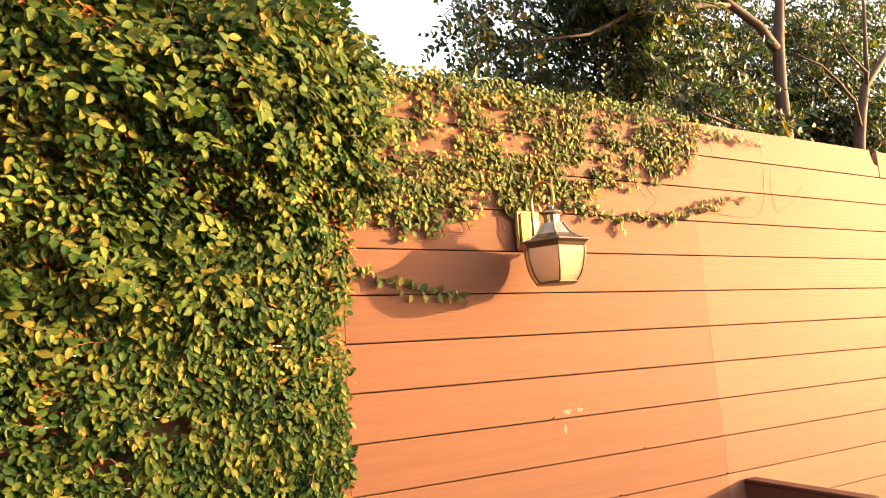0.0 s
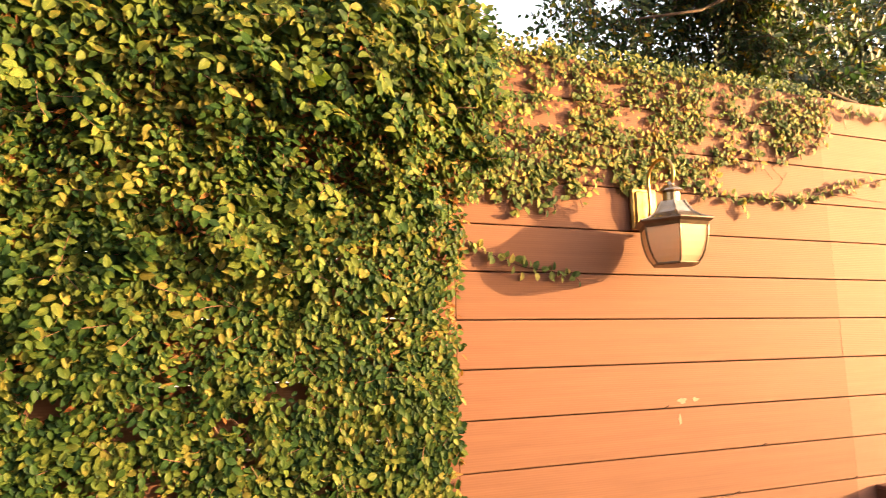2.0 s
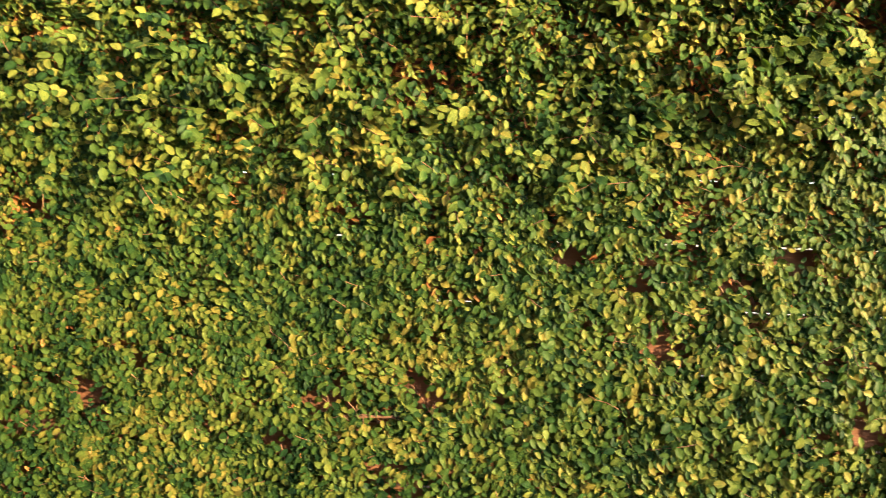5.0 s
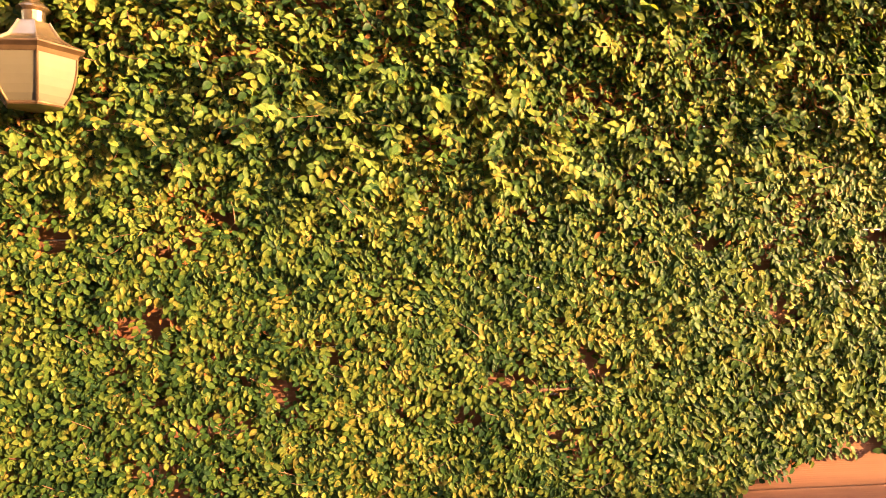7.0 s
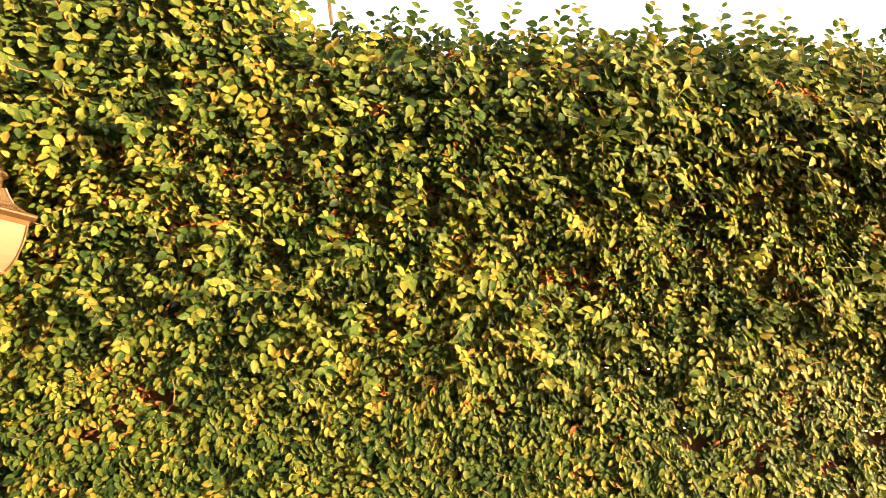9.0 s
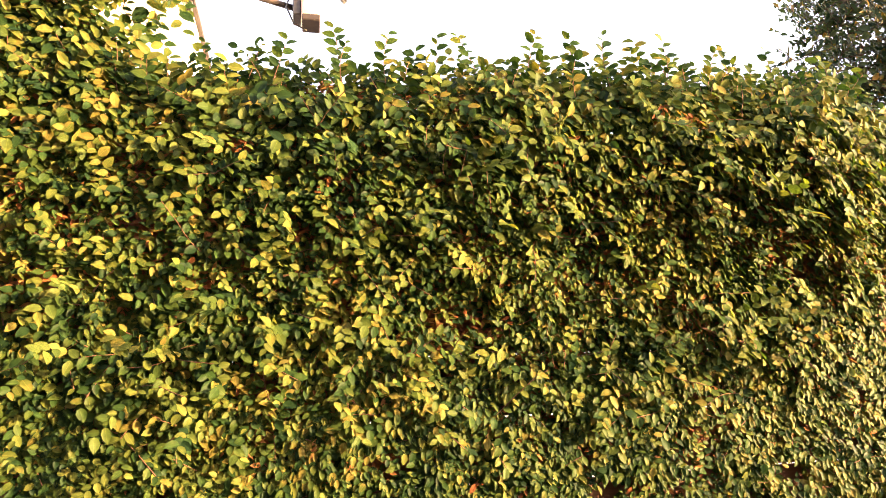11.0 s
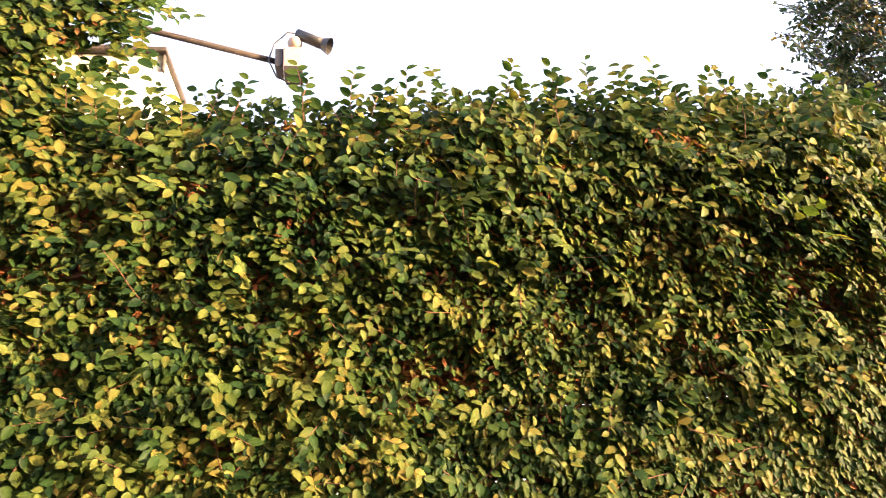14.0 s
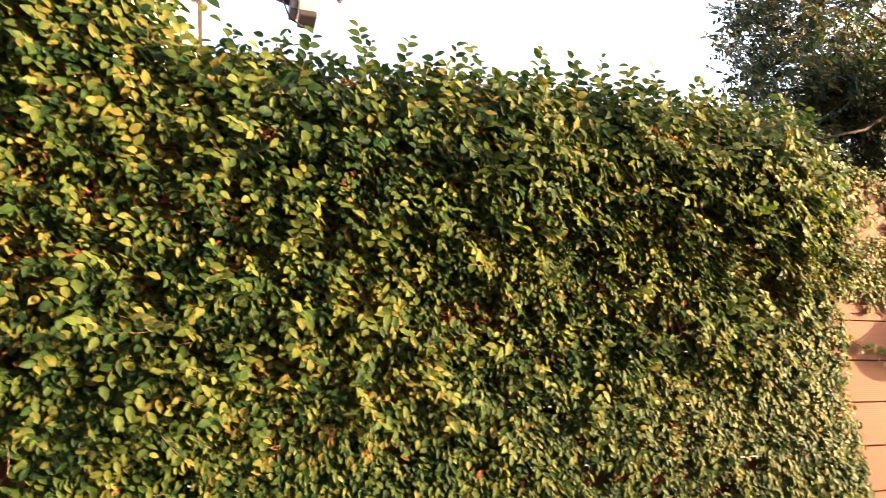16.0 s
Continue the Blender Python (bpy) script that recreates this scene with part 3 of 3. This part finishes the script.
while len(under.rows) < 56000 and tries < 200000:
    tries += 1
    x, z = rnd.uniform(-4.4, 0.2), rnd.uniform(0.25, 3.3)
    if x < -3.4 and rnd.random() < 0.5:
        continue
    c = cover(x, z)
    if c == 0.0:
        continue
    d = depth(x, z)
    a = rnd.uniform(0, 2 * math.pi)
    t = (math.cos(a), rnd.uniform(-0.3, 0.1), math.sin(a) * 0.7 - 0.35)
    ln = rnd.uniform(0.018, 0.030)
    if rnd.random() < 0.06 + (0.24 + 0.40 * thin(x, z)) * smooth(1.2, 1.6, z):
        dry.add((x, -0.004 - d * rnd.uniform(0.4 + 0.4 * smooth(1.5, 1.8, z), 1.0), z), t, (rnd.gauss(0.4, 0.6), -1.0, rnd.gauss(0.3, 0.6)), ln, ln * rnd.uniform(0.3, 0.55))
        continue
    if rnd.random() > c:
        continue
    nn = (rnd.gauss(tilt(x, z), 0.35), -1.0, rnd.gauss(0.26, 0.35))
    under.add((x, -0.004 - d * rnd.uniform(0.6 * smooth(1.5, 1.8, z), 0.92), z), t, nn, ln, ln * rnd.uniform(0.54, 0.74))
# overlapping shoots over the whole face
made = tries = 0
while made < 19500 and tries < 140000:
    tries += 1
    x, z = rnd.uniform(-4.4, 0.12), rnd.uniform(0.3, 3.3)
    if x < -3.4 and rnd.random() < 0.5:
        continue
    if rnd.random() > cover(x, z):
        continue
    made += 1
    big = smooth(1.45, 2.0, z)
    y = -0.008 - depth(x, z) * rnd.uniform(0.8, 1.0)
    a = rnd.uniform(0, 2 * math.pi)
    d = (math.cos(a), -0.04 - 0.15 * rnd.random() * big, math.sin(a) * 0.7 + 0.1)
    size = rnd.uniform(0.018, 0.026) * (1.0 + 0.20 * youth(x, z)) + (0.003 * big + 0.010 * smooth(1.95, 2.2, z)) * rnd.random() ** 1.3
    if z < along(LOWER, x) + 0.14:
        d = (d[0], d[1] * 0.4, abs(d[2]) * 0.5 + 0.1)
    if x > -0.14 and z < 1.9:
        d = (-abs(d[0]) * 0.5, d[1] * 0.4, d[2])
    fresh = rnd.random() < 0.06 + 0.22 * youth(x, z) + 0.30 * smooth(0.05, 0.35, fbm(x, z, 4.0, 15.0)) * smooth(2.35, 2.1, z)
    shoot((x, y, z), d, rnd.randint(5, 9), size * rnd.uniform(0.40, 0.50), size, tilt(x, z), 0.28 + 0.28 * big - 0.25 * smooth(1.95, 2.2, z), 0.27 + 0.06 * big, 0.55 - 0.30 * big, fresh, 0.25, rnd.random() < 0.10)
# leafy shoots that stand out in front of the rest and end in young leaves
made = 0
while made < 900:
    x, z = rnd.uniform(-3.5, 0.08), rnd.uniform(1.45, 2.42)
    if cover(x, z) < 0.55 or (x > -0.12 and z < 1.95):
        continue
    made += 1
    y = -0.01 - depth(x, z) * rnd.uniform(0.85, 1.05)
    rise = rnd.gauss(0.35, 0.7)
    shoot((x, y, z), (rnd.gauss(0.1, 0.6), -0.22, rise), rnd.randint(6, 11), rnd.uniform(0.012, 0.016), rnd.uniform(0.024, 0.034) + 0.006 * smooth(1.95, 2.2, z), tilt(x, z), 0.45 - 0.2 * smooth(1.95, 2.2, z), 0.32, 0.25, rnd.random() < 0.18, 0.6 - 0.35 * smooth(2.1, 2.35, z), rnd.random() < 0.4)
# thick growth over the wall top
for k in range(7000):
    x = rnd.uniform(-2.25, 0.12)
    z = along(UPPER, x) - 0.20 * rnd.random()
    under.add((x, rnd.uniform(-0.10, 0.22), z), (rnd.gauss(0, 1), rnd.gauss(0, 0.6), rnd.gauss(0.2, 0.8)), (rnd.gauss(-0.5, 0.6), -0.8, rnd.gauss(0.4, 0.5)), rnd.uniform(0.022, 0.038), rnd.uniform(0.013, 0.023))
# upright shoots along the top edge, leaning apart in tufts
x = -2.3
while x < 0.12:
    x += rnd.choice((0.004, 0.006, 0.010, 0.034))
    z = along(UPPER, x) - rnd.uniform(0.05, 0.11)
    tall = rnd.random() ** 2.2
    spray(outer, (x, rnd.uniform(-0.20, 0.12), z), (rnd.gauss(0, 0.30), rnd.gauss(0, 0.15), 1), 4 + int(9 * tall), 0.013, rnd.uniform(0.022, 0.033), rnd, -0.1, stems, 1.0, 0.0, -0.75)
for x, h in ((-1.33, 12), (-1.19, 10), (-1.05, 8), (-0.93, 9), (-1.72, 10), (-0.52, 8), (-0.35, 8), (-1.6, 9), (-0.75, 8), (-1.45, 7), (-0.15, 8), (-1.9, 8)):
    spray(outer, (x, -0.17, along(UPPER, x) - 0.06), (rnd.gauss(0, 0.1), rnd.gauss(0, 0.08), 1), h + 1, 0.017, 0.037, rnd, -0.1, stems, 1.0, 0.0, -0.6)
# high shoots that lean out beside the tall growth
for k in range(54):
    z = rnd.uniform(2.6, 3.3)
    x = along(OVERHANG, z) - 0.04
    spray(outer, (x, rnd.uniform(-0.2, 0.0), z), (rnd.uniform(0.1, 0.8), rnd.gauss(-0.1, 0.2), rnd.uniform(-0.8, 0.4)), rnd.randint(5, 9), 0.018, 0.038, rnd, 0.2, stems)


def clear(rows):
    """Leaves out what would cover the bare patches."""
    kept = []
    for r in rows:
        if r[2] < 1.5 and r[1] > -0.14 and bare(r[0], r[2]) < 0.85 and rnd.random() > 0.14:
            continue
        kept.append(r)
    return kept


outer.rows, under.rows, young.rows, dry.rows = clear(outer.rows), clear(under.rows), clear(young.rows), clear(dry.rows)
for name, store, mat, label in (("foliage", outer, M_LEAF, "glossy green leaves on shoots"), ("young_foliage", young, M_LEAF_YOUNG, "pale yellow-green young leaves"),
                                ("inner_foliage", under, M_LEAF, "small dark green leaves close to the boards"), ("withered_leaves", dry, M_DRY, "withered orange-brown leaves")):
    ob = new(name, store.mesh(name, mat, PLAIN_BLADE if store in (under, dry) else BLADE))
    ob.parent = fig
    tagged(ob, label, kind="stuff")

bm = bmesh.new()
for path in stems:
    tube(bm, path[::2] if len(path) > 4 else path, 0.0011, 4, False)
for k in range(800):
    x, z = rnd.uniform(-3.6, -0.1), rnd.uniform(0.5, 2.35)
    if cover(x, z) == 0 or (thin(x, z) < 0.2 and rnd.random() < 0.5) or (z < 1.4 and rnd.random() < 0.6):
        continue
    a = rnd.gauss(0.1, 0.5) if rnd.random() < 0.7 else rnd.gauss(1.5, 0.4)
    pts, p = [], Vector((x, -0.010 - depth(x, z) * rnd.uniform(0.1, 0.4 + 0.55 * smooth(1.3, 1.7, z)), z))
    for s in range(6):
        pts.append(p.copy())
        a += rnd.gauss(0, 0.25)
        p = p + Vector((math.cos(a), rnd.gauss(0, 0.08), math.sin(a))) * rnd.uniform(0.03, 0.06)
        if cover(p.x, p.z) == 0:
            break
        p.y = min(-0.008, max(-0.20, p.y))
    if len(pts) > 2:
        r = rnd.choice((0.0012, 0.0018, 0.0035))
        tube(bm, pts, [r * (1 - 0.1 * s) for s in range(len(pts))], 5)
tube(bm, [(-1.63, -0.02, 0.825), (-1.56, -0.028, 0.832), (-1.44, -0.03, 0.836)], [0.006, 0.006, 0.004], 6)
tube(bm, [(-1.75, -0.015, 0.79), (-1.68, -0.02, 0.805), (-1.60, -0.02, 0.822)], [0.004, 0.004, 0.003], 6)
tagged(part("stem_tangle", bm, M_STEM, fig, "tangle of thin red-brown woody stems"), kind="stuff")

# larger leaves on the outermost shoots, each one by itself
one = Leaves()
one.add((0, 0, 0), (0, 0, 1), (0, -1, 0), 1.0, 0.66)
LEAF_MESH = one.mesh("large_leaf", M_LEAF_LARGE)
LEAF_MESH_GREEN = one.mesh("large_green_leaf", M_LEAF_LARGE_GREEN)


def large_spray(p, d, count, step, size, blade=LEAF_MESH):
    tmp = Leaves()
    spray(tmp, p, d, count, step, size, rnd, 0.3, None, 1.0, 0.3, 0.3)
    for row in tmp.rows:
        t, nn = Vector(row[3:6]).normalized(), Vector(row[6:9])
        nn = (nn - t * nn.dot(t)).normalized()
        s = t.cross(nn)
        turn = Matrix((s, -nn, t)).transposed().to_4x4()
        leaf = new("leaf", blade)
        leaf.parent = fig
        leaf.matrix_local = Matrix.Translation(row[0:3]) @ turn @ Matrix.Scale(row[9], 4)


TUFTS = [(-2.06, -0.20, 1.72), (-1.88, -0.17, 1.66), (-2.26, -0.18, 1.62), (-1.28, -0.16, 1.95), (-1.72, -0.13, 1.88), (-1.38, -0.19, 2.08),
         (-0.62, -0.24, 2.20), (-1.53, -0.18, 1.99), (-1.09, -0.18, 1.98), (-0.58, -0.15, 1.66), (-0.45, -0.20, 2.02)]
for p in TUFTS:
    for k in range(2):
        large_spray((p[0] + rnd.gauss(0, 0.02), p[1], p[2] + 0.03 + rnd.gauss(0, 0.02)), (rnd.gauss(0.1, 0.5), -0.6, rnd.uniform(-0.6, 0.5)), rnd.randint(5, 7), 0.015, 0.036)
for p, d in (((-2.20, -0.10, 2.74), (0.1, -0.05, -1)), ((-2.26, -0.08, 2.68), (0.25, 0.0, -1)), ((-2.24, -0.10, 2.80), (0.9, 0.0, 0.15))):
    large_spray(p, d, 7, 0.03, 0.055, LEAF_MESH_GREEN)
for k in range(24):
    x, z = rnd.uniform(-2.6, -0.3), rnd.uniform(1.5, 2.35)
    large_spray((x, -0.03 - depth(x, z), z), (rnd.gauss(0, 0.6), -0.7, rnd.gauss(0, 0.5)), 6, 0.015, rnd.uniform(0.030, 0.036))

# ---- thin creeper along the top of the bare boards ----
creeper = tagged(new("creeper"), "thin creeping fig with small pale leaves along the wall top", "climbing plant")
small = Leaves()
cstems = []
STRIP = [(0.0, 1.80), (0.05, 1.81), (0.13, 1.84), (0.25, 1.83), (0.37, 1.865), (0.46, 1.875), (0.55, 1.905), (0.64, 1.905), (0.82, 1.95), (0.95, 1.92), (1.07, 2.03), (1.25, 2.065), (1.42, 2.12), (1.58, 2.18), (1.63, 2.33)]
tries = 0
while len(small.rows) < 4300 and tries < 90000:
    tries += 1
    x, z = rnd.uniform(-0.02, 1.62), rnd.uniform(1.8, 2.38)
    if z < along(STRIP, x) + 0.012 * fbm(x, 0, 14, 2.0):
        continue
    gaps = smooth(-0.05, 0.28, fbm(x, z * 1.6, 7.0, 6.0)) * 0.93
    if rnd.random() < gaps or rnd.random() < 0.25 * smooth(0.7, 1.6, x):
        continue
    a = rnd.gauss(-1.3, 0.9)
    y = -0.004 - rnd.random() * (0.016 + 0.05 * smooth(0.3, 0.0, x))
    if z > 2.33:
        y = rnd.uniform(-0.03, 0.03)
    ln = rnd.uniform(0.015, 0.023)
    small.add((x, y, z + 0.015), (math.cos(a), -0.15, math.sin(a)), (rnd.gauss(0.4, 0.25), -1, rnd.gauss(0.2, 0.25)), ln, ln * rnd.uniform(0.62, 0.82))


def bend(points, steps=6):
    """A smooth line through the points."""
    out = []
    for k in range(len(points) - 1):
        p = [Vector(points[min(max(k + j, 0), len(points) - 1)]) for j in (-1, 0, 1, 2)]
        for s in range(steps):
            u = s / steps
            out.append(0.5 * (2 * p[1] + (p[2] - p[0]) * u + (2 * p[0] - 5 * p[1] + 4 * p[2] - p[3]) * u * u + (3 * p[1] - p[0] - 3 * p[2] + p[3]) * u ** 3))
    return out + [Vector(points[-1])]


def strand(points, size, gap=0.011):
    for p, q in zip(points, points[1:]):
        steps = max(2, int(math.dist(p, q) / gap))
        for k in range(steps):
            u = k / steps
            x, z = p[0] + (q[0] - p[0]) * u, p[1] + (q[1] - p[1]) * u
            a = math.atan2(q[1] - p[1], q[0] - p[0]) + rnd.choice((-1, 1)) * rnd.uniform(0.3, 2.0)
            ln = size * rnd.uniform(0.7, 1.2)
            x, z = x + rnd.gauss(0, 0.005), z + rnd.gauss(0, 0.007)
            small.add((x, -0.008 - 0.01 * rnd.random(), z), (math.cos(a), rnd.uniform(-0.35, 0), math.sin(a)), (rnd.gauss(0.55, 0.25), -1, rnd.gauss(0.2, 0.25)), ln, ln * 0.74)
    cstems.append([(x, -0.008, z) for x, z in points])


strand([(0.0, 1.725), (0.06, 1.70), (0.118, 1.668), (0.23, 1.632), (0.329, 1.622), (0.40, 1.615), (0.425, 1.59)], 0.026, 0.009)
strand([(0.90, 1.95), (0.952, 1.943), (1.03, 1.91), (1.112, 1.895), (1.265, 1.924), (1.35, 1.912), (1.421, 1.919), (1.52, 1.945), (1.633, 1.977), (1.75, 2.0)], 0.027, 0.009)
strand([(1.75, 2.0), (1.901, 2.034)], 0.022, 0.022)
strand([(1.40, 1.93), (1.44, 1.90)], 0.032, 0.012)
strand([(1.12, 1.89), (1.14, 1.85)], 0.03, 0.012)
strand([(1.60, 2.32), (1.70, 2.305), (1.804, 2.298), (1.90, 2.29)], 0.03, 0.013)
strand([(1.90, 2.29), (2.0, 2.285), (2.073, 2.285)], 0.022, 0.022)
for k in range(46):
    x = rnd.uniform(0.1, 1.6)
    z = along(STRIP, x)
    strand([(x, z + 0.12), (x + rnd.gauss(0, 0.02), z + 0.02), (x + rnd.gauss(0, 0.03), z - rnd.uniform(0.0, 0.05))], 0.025, 0.013)
for k in range(110):
    x = rnd.uniform(0.12, 1.6)
    spray(small, (x, rnd.uniform(-0.02, 0.03), 2.335), (rnd.gauss(0, 0.6), rnd.gauss(-0.1, 0.3), 0.7), rnd.randint(2, 4), 0.013, 0.026, rnd, 0.3)
ob = new("foliage", small.mesh("creeper_foliage", M_LEAF_SMALL))
ob.parent = creeper
tagged(ob, "small pale green leaves", kind="stuff")
bm = bmesh.new()
for path in cstems:
    tube(bm, path, 0.0013, 4, False)
for path in ([(2.043, 2.184), (2.03, 2.10), (2.018, 2.036), (1.97, 1.96), (1.881, 1.938), (1.72, 1.945), (1.594, 1.95)],
             [(2.09, 2.17), (2.078, 2.10), (2.08, 2.03), (2.105, 1.973), (2.17, 2.0), (2.25, 2.05), (2.306, 2.107)],
             [(1.28, 2.07), (1.30, 2.03), (1.34, 1.99), (1.30, 1.95), (1.25, 1.92)], [(1.34, 1.99), (1.37, 2.02)], [(1.25, 2.03), (1.29, 1.99)]):
    tube(bm, bend([(x, -0.003, z) for x, z in path]), 0.0008, 4)
tagged(part("tendril_tangle", bm, M_BARK, creeper, "thin dry brown tendrils"), kind="stuff")


# ---- trees behind the wall ----
def tree(base, limbs, boxes, leaves, seed):
    rr = random.Random(seed)
    thing = tagged(new("tree"), "broad-leaved tree with a slim brown trunk behind the wall", "tree", "trees behind the wall")
    for name, pts, rad in limbs:
        bm = bmesh.new()
        tube(bm, pts, [r * 0.8 for r in rad], 10)
        part(name, bm, M_BARK, thing, "", True)
    crown = Leaves()
    twigs = bmesh.new()
    while len(crown.rows) < leaves:
        x0, x1, y0, y1, z0, z1 = rr.choice(boxes)
        u, v, w = (rr.uniform(-1, 1) for _ in range(3))
        if u * u + v * v + w * w > 1:
            continue
        c = Vector(((x0 + x1) / 2 + u * (x1 - x0) / 2, (y0 + y1) / 2 + v * (y1 - y0) / 2, (z0 + z1) / 2 + w * (z1 - z0) / 2))
        if c.x < 1.9 and c.z < 3.7 and rr.random() < 0.4:
            continue
        if noise.fractal(c * 1.1 + Vector((seed, 0, 0)), 0.6, 2.0, 3) < -0.15:
            continue
        for k in range(rr.randint(3, 6)):
            d = Vector((rr.gauss(0, 1), rr.gauss(-0.1, 1), rr.gauss(0.1, 0.7))).normalized()
            path = spray(crown, c, d, rr.randint(6, 10), 0.028, rr.uniform(0.05, 0.072), rr, 0.3)
            tube(twigs, path[::3], 0.003, 3, False)
    ob = new("crown", crown.mesh("crown", M_TREE_LEAF, PLAIN_BLADE))
    ob.parent = thing
    tagged(ob, "dark green leaves with gaps of sky", kind="stuff")
    tagged(part("twig_tangle", twigs, M_BARK, thing), kind="stuff")
    return thing


tree((4.1, 1.2), [
    ("trunk", [(4.06, 1.2, 0.0), (4.09, 1.2, 1.6), (4.11, 1.2, 2.6), (4.12, 1.2, 2.95), (4.14, 1.2, 3.36), (4.19, 1.2, 3.72), (4.29, 1.2, 4.1), (4.45, 1.25, 4.8), (4.6, 1.3, 5.6)], [0.085, 0.075, 0.068, 0.066, 0.060, 0.058, 0.044, 0.03, 0.015]),
    ("limb", [(4.18, 1.2, 3.66), (3.98, 1.2, 3.84), (3.68, 1.2, 3.95), (3.2, 1.2, 4.2), (2.6, 1.2, 4.5)], [0.05, 0.045, 0.038, 0.028, 0.012]),
    ("limb", [(3.7, 1.2, 3.96), (3.4, 1.2, 3.90), (3.0, 1.2, 3.78), (2.58, 1.2, 3.66), (2.19, 1.2, 3.44), (1.7, 1.2, 3.30)], [0.026, 0.022, 0.02, 0.017, 0.013, 0.008]),
    ("limb", [(4.12, 1.2, 2.5), (3.4, 0.95, 2.68), (2.92, 0.8, 2.77), (2.70, 0.8, 2.81), (2.62, 0.8, 2.86), (2.57, 0.8, 2.92)], [0.024, 0.018, 0.015, 0.012, 0.010, 0.007]),
    ("limb", [(4.25, 1.2, 4.0), (4.6, 1.2, 4.5), (5.1, 1.3, 5.0)], [0.03, 0.025, 0.015]),
], [(1.3, 3.6, 0.7, 2.4, 2.55, 4.4), (1.6, 4.2, 1.2, 2.8, 2.7, 4.8), (1.5, 3.2, 0.7, 2.2, 3.2, 5.0), (2.4, 5.0, 1.5, 3.0, 2.4, 5.2), (2.2, 5.0, 1.3, 3.0, 4.0, 6.2), (2.2, 4.0, 0.6, 1.8, 2.4, 3.5), (3.4, 5.4, 1.5, 3.2, 2.4, 4.6)], 46000, 5)
tree((5.2, 1.25), [
    ("trunk", [(5.1, 1.25, 0.0), (5.15, 1.25, 1.8), (5.19, 1.25, 2.7), (5.2, 1.25, 2.97), (5.31, 1.25, 3.27), (5.46, 1.25, 3.57), (5.87, 1.25, 3.93), (6.33, 1.25, 4.32), (6.9, 1.3, 5.0)], [0.075, 0.066, 0.060, 0.058, 0.052, 0.045, 0.036, 0.028, 0.014]),
    ("limb", [(5.26, 1.24, 3.12), (5.15, 1.2, 3.36), (4.95, 1.2, 3.52), (4.74, 1.2, 3.63), (4.35, 1.2, 3.68)], [0.022, 0.018, 0.015, 0.012, 0.007]),
    ("limb", [(5.45, 1.24, 3.55), (5.42, 1.2, 3.67), (5.17, 1.2, 3.81), (5.0, 1.2, 4.0)], [0.02, 0.016, 0.012, 0.007]),
    ("limb", [(5.5, 1.25, 3.6), (5.55, 1.25, 3.9), (5.75, 1.3, 4.4), (5.8, 1.3, 5.0)], [0.03, 0.024, 0.018, 0.01]),
], [(4.4, 7.0, 1.3, 3.0, 2.4, 4.8), (4.6, 8.0, 1.4, 3.6, 3.0, 6.0), (5.4, 8.5, 0.9, 3.2, 2.4, 4.4), (5.6, 8.5, 1.6, 4.0, 2.2, 4.0), (4.6, 6.6, 1.6, 3.0, 2.4, 3.6), (6.2, 9.8, 1.6, 3.2, 3.4, 6.0)], 60000, 9)

# ---- boards of the wall ----
for a, c, z0, z1, out, mat in BOARDS:
    bm = bmesh.new()
    e = 0.0018
    prof = [(out + 0.023, z0), (out + e, z0), (out, z0 + e), (out, z1 - e), (out + e, z1), (out + 0.023, z1)]
    u, w = [bm.verts.new((a, y, z)) for y, z in prof], [bm.verts.new((c, y, z)) for y, z in prof]
    for k in range(6):
        bm.faces.new((u[k], u[(k + 1) % 6], w[(k + 1) % 6], w[k]))
    bm.faces.new(u[::-1])
    bm.faces.new(w)
    bmesh.ops.recalc_face_normals(bm, faces=bm.faces)
    part("board", bm, mat, wall)
# top board of the second bay, broken away at its end
bm = bmesh.new()
prof = [(1.568, line(12) + 0.003), (2.996, line(12) + 0.003), (2.996, line(12) + 0.062), (2.962, line(12) + 0.072), (2.945, line(12) + 0.11), (2.938, line(13)), (1.568, line(13))]
f = bm.faces.new([bm.verts.new((x, 0.0, z)) for x, z in prof])
ext = bmesh.ops.extrude_face_region(bm, geom=[f])
for v in ext["geom"]:
    if isinstance(v, bmesh.types.BMVert):
        v.co.y += 0.023
bmesh.ops.recalc_face_normals(bm, faces=bm.faces)
part("board", bm, M_BOARD_PALE, wall, "top board with a broken corner")
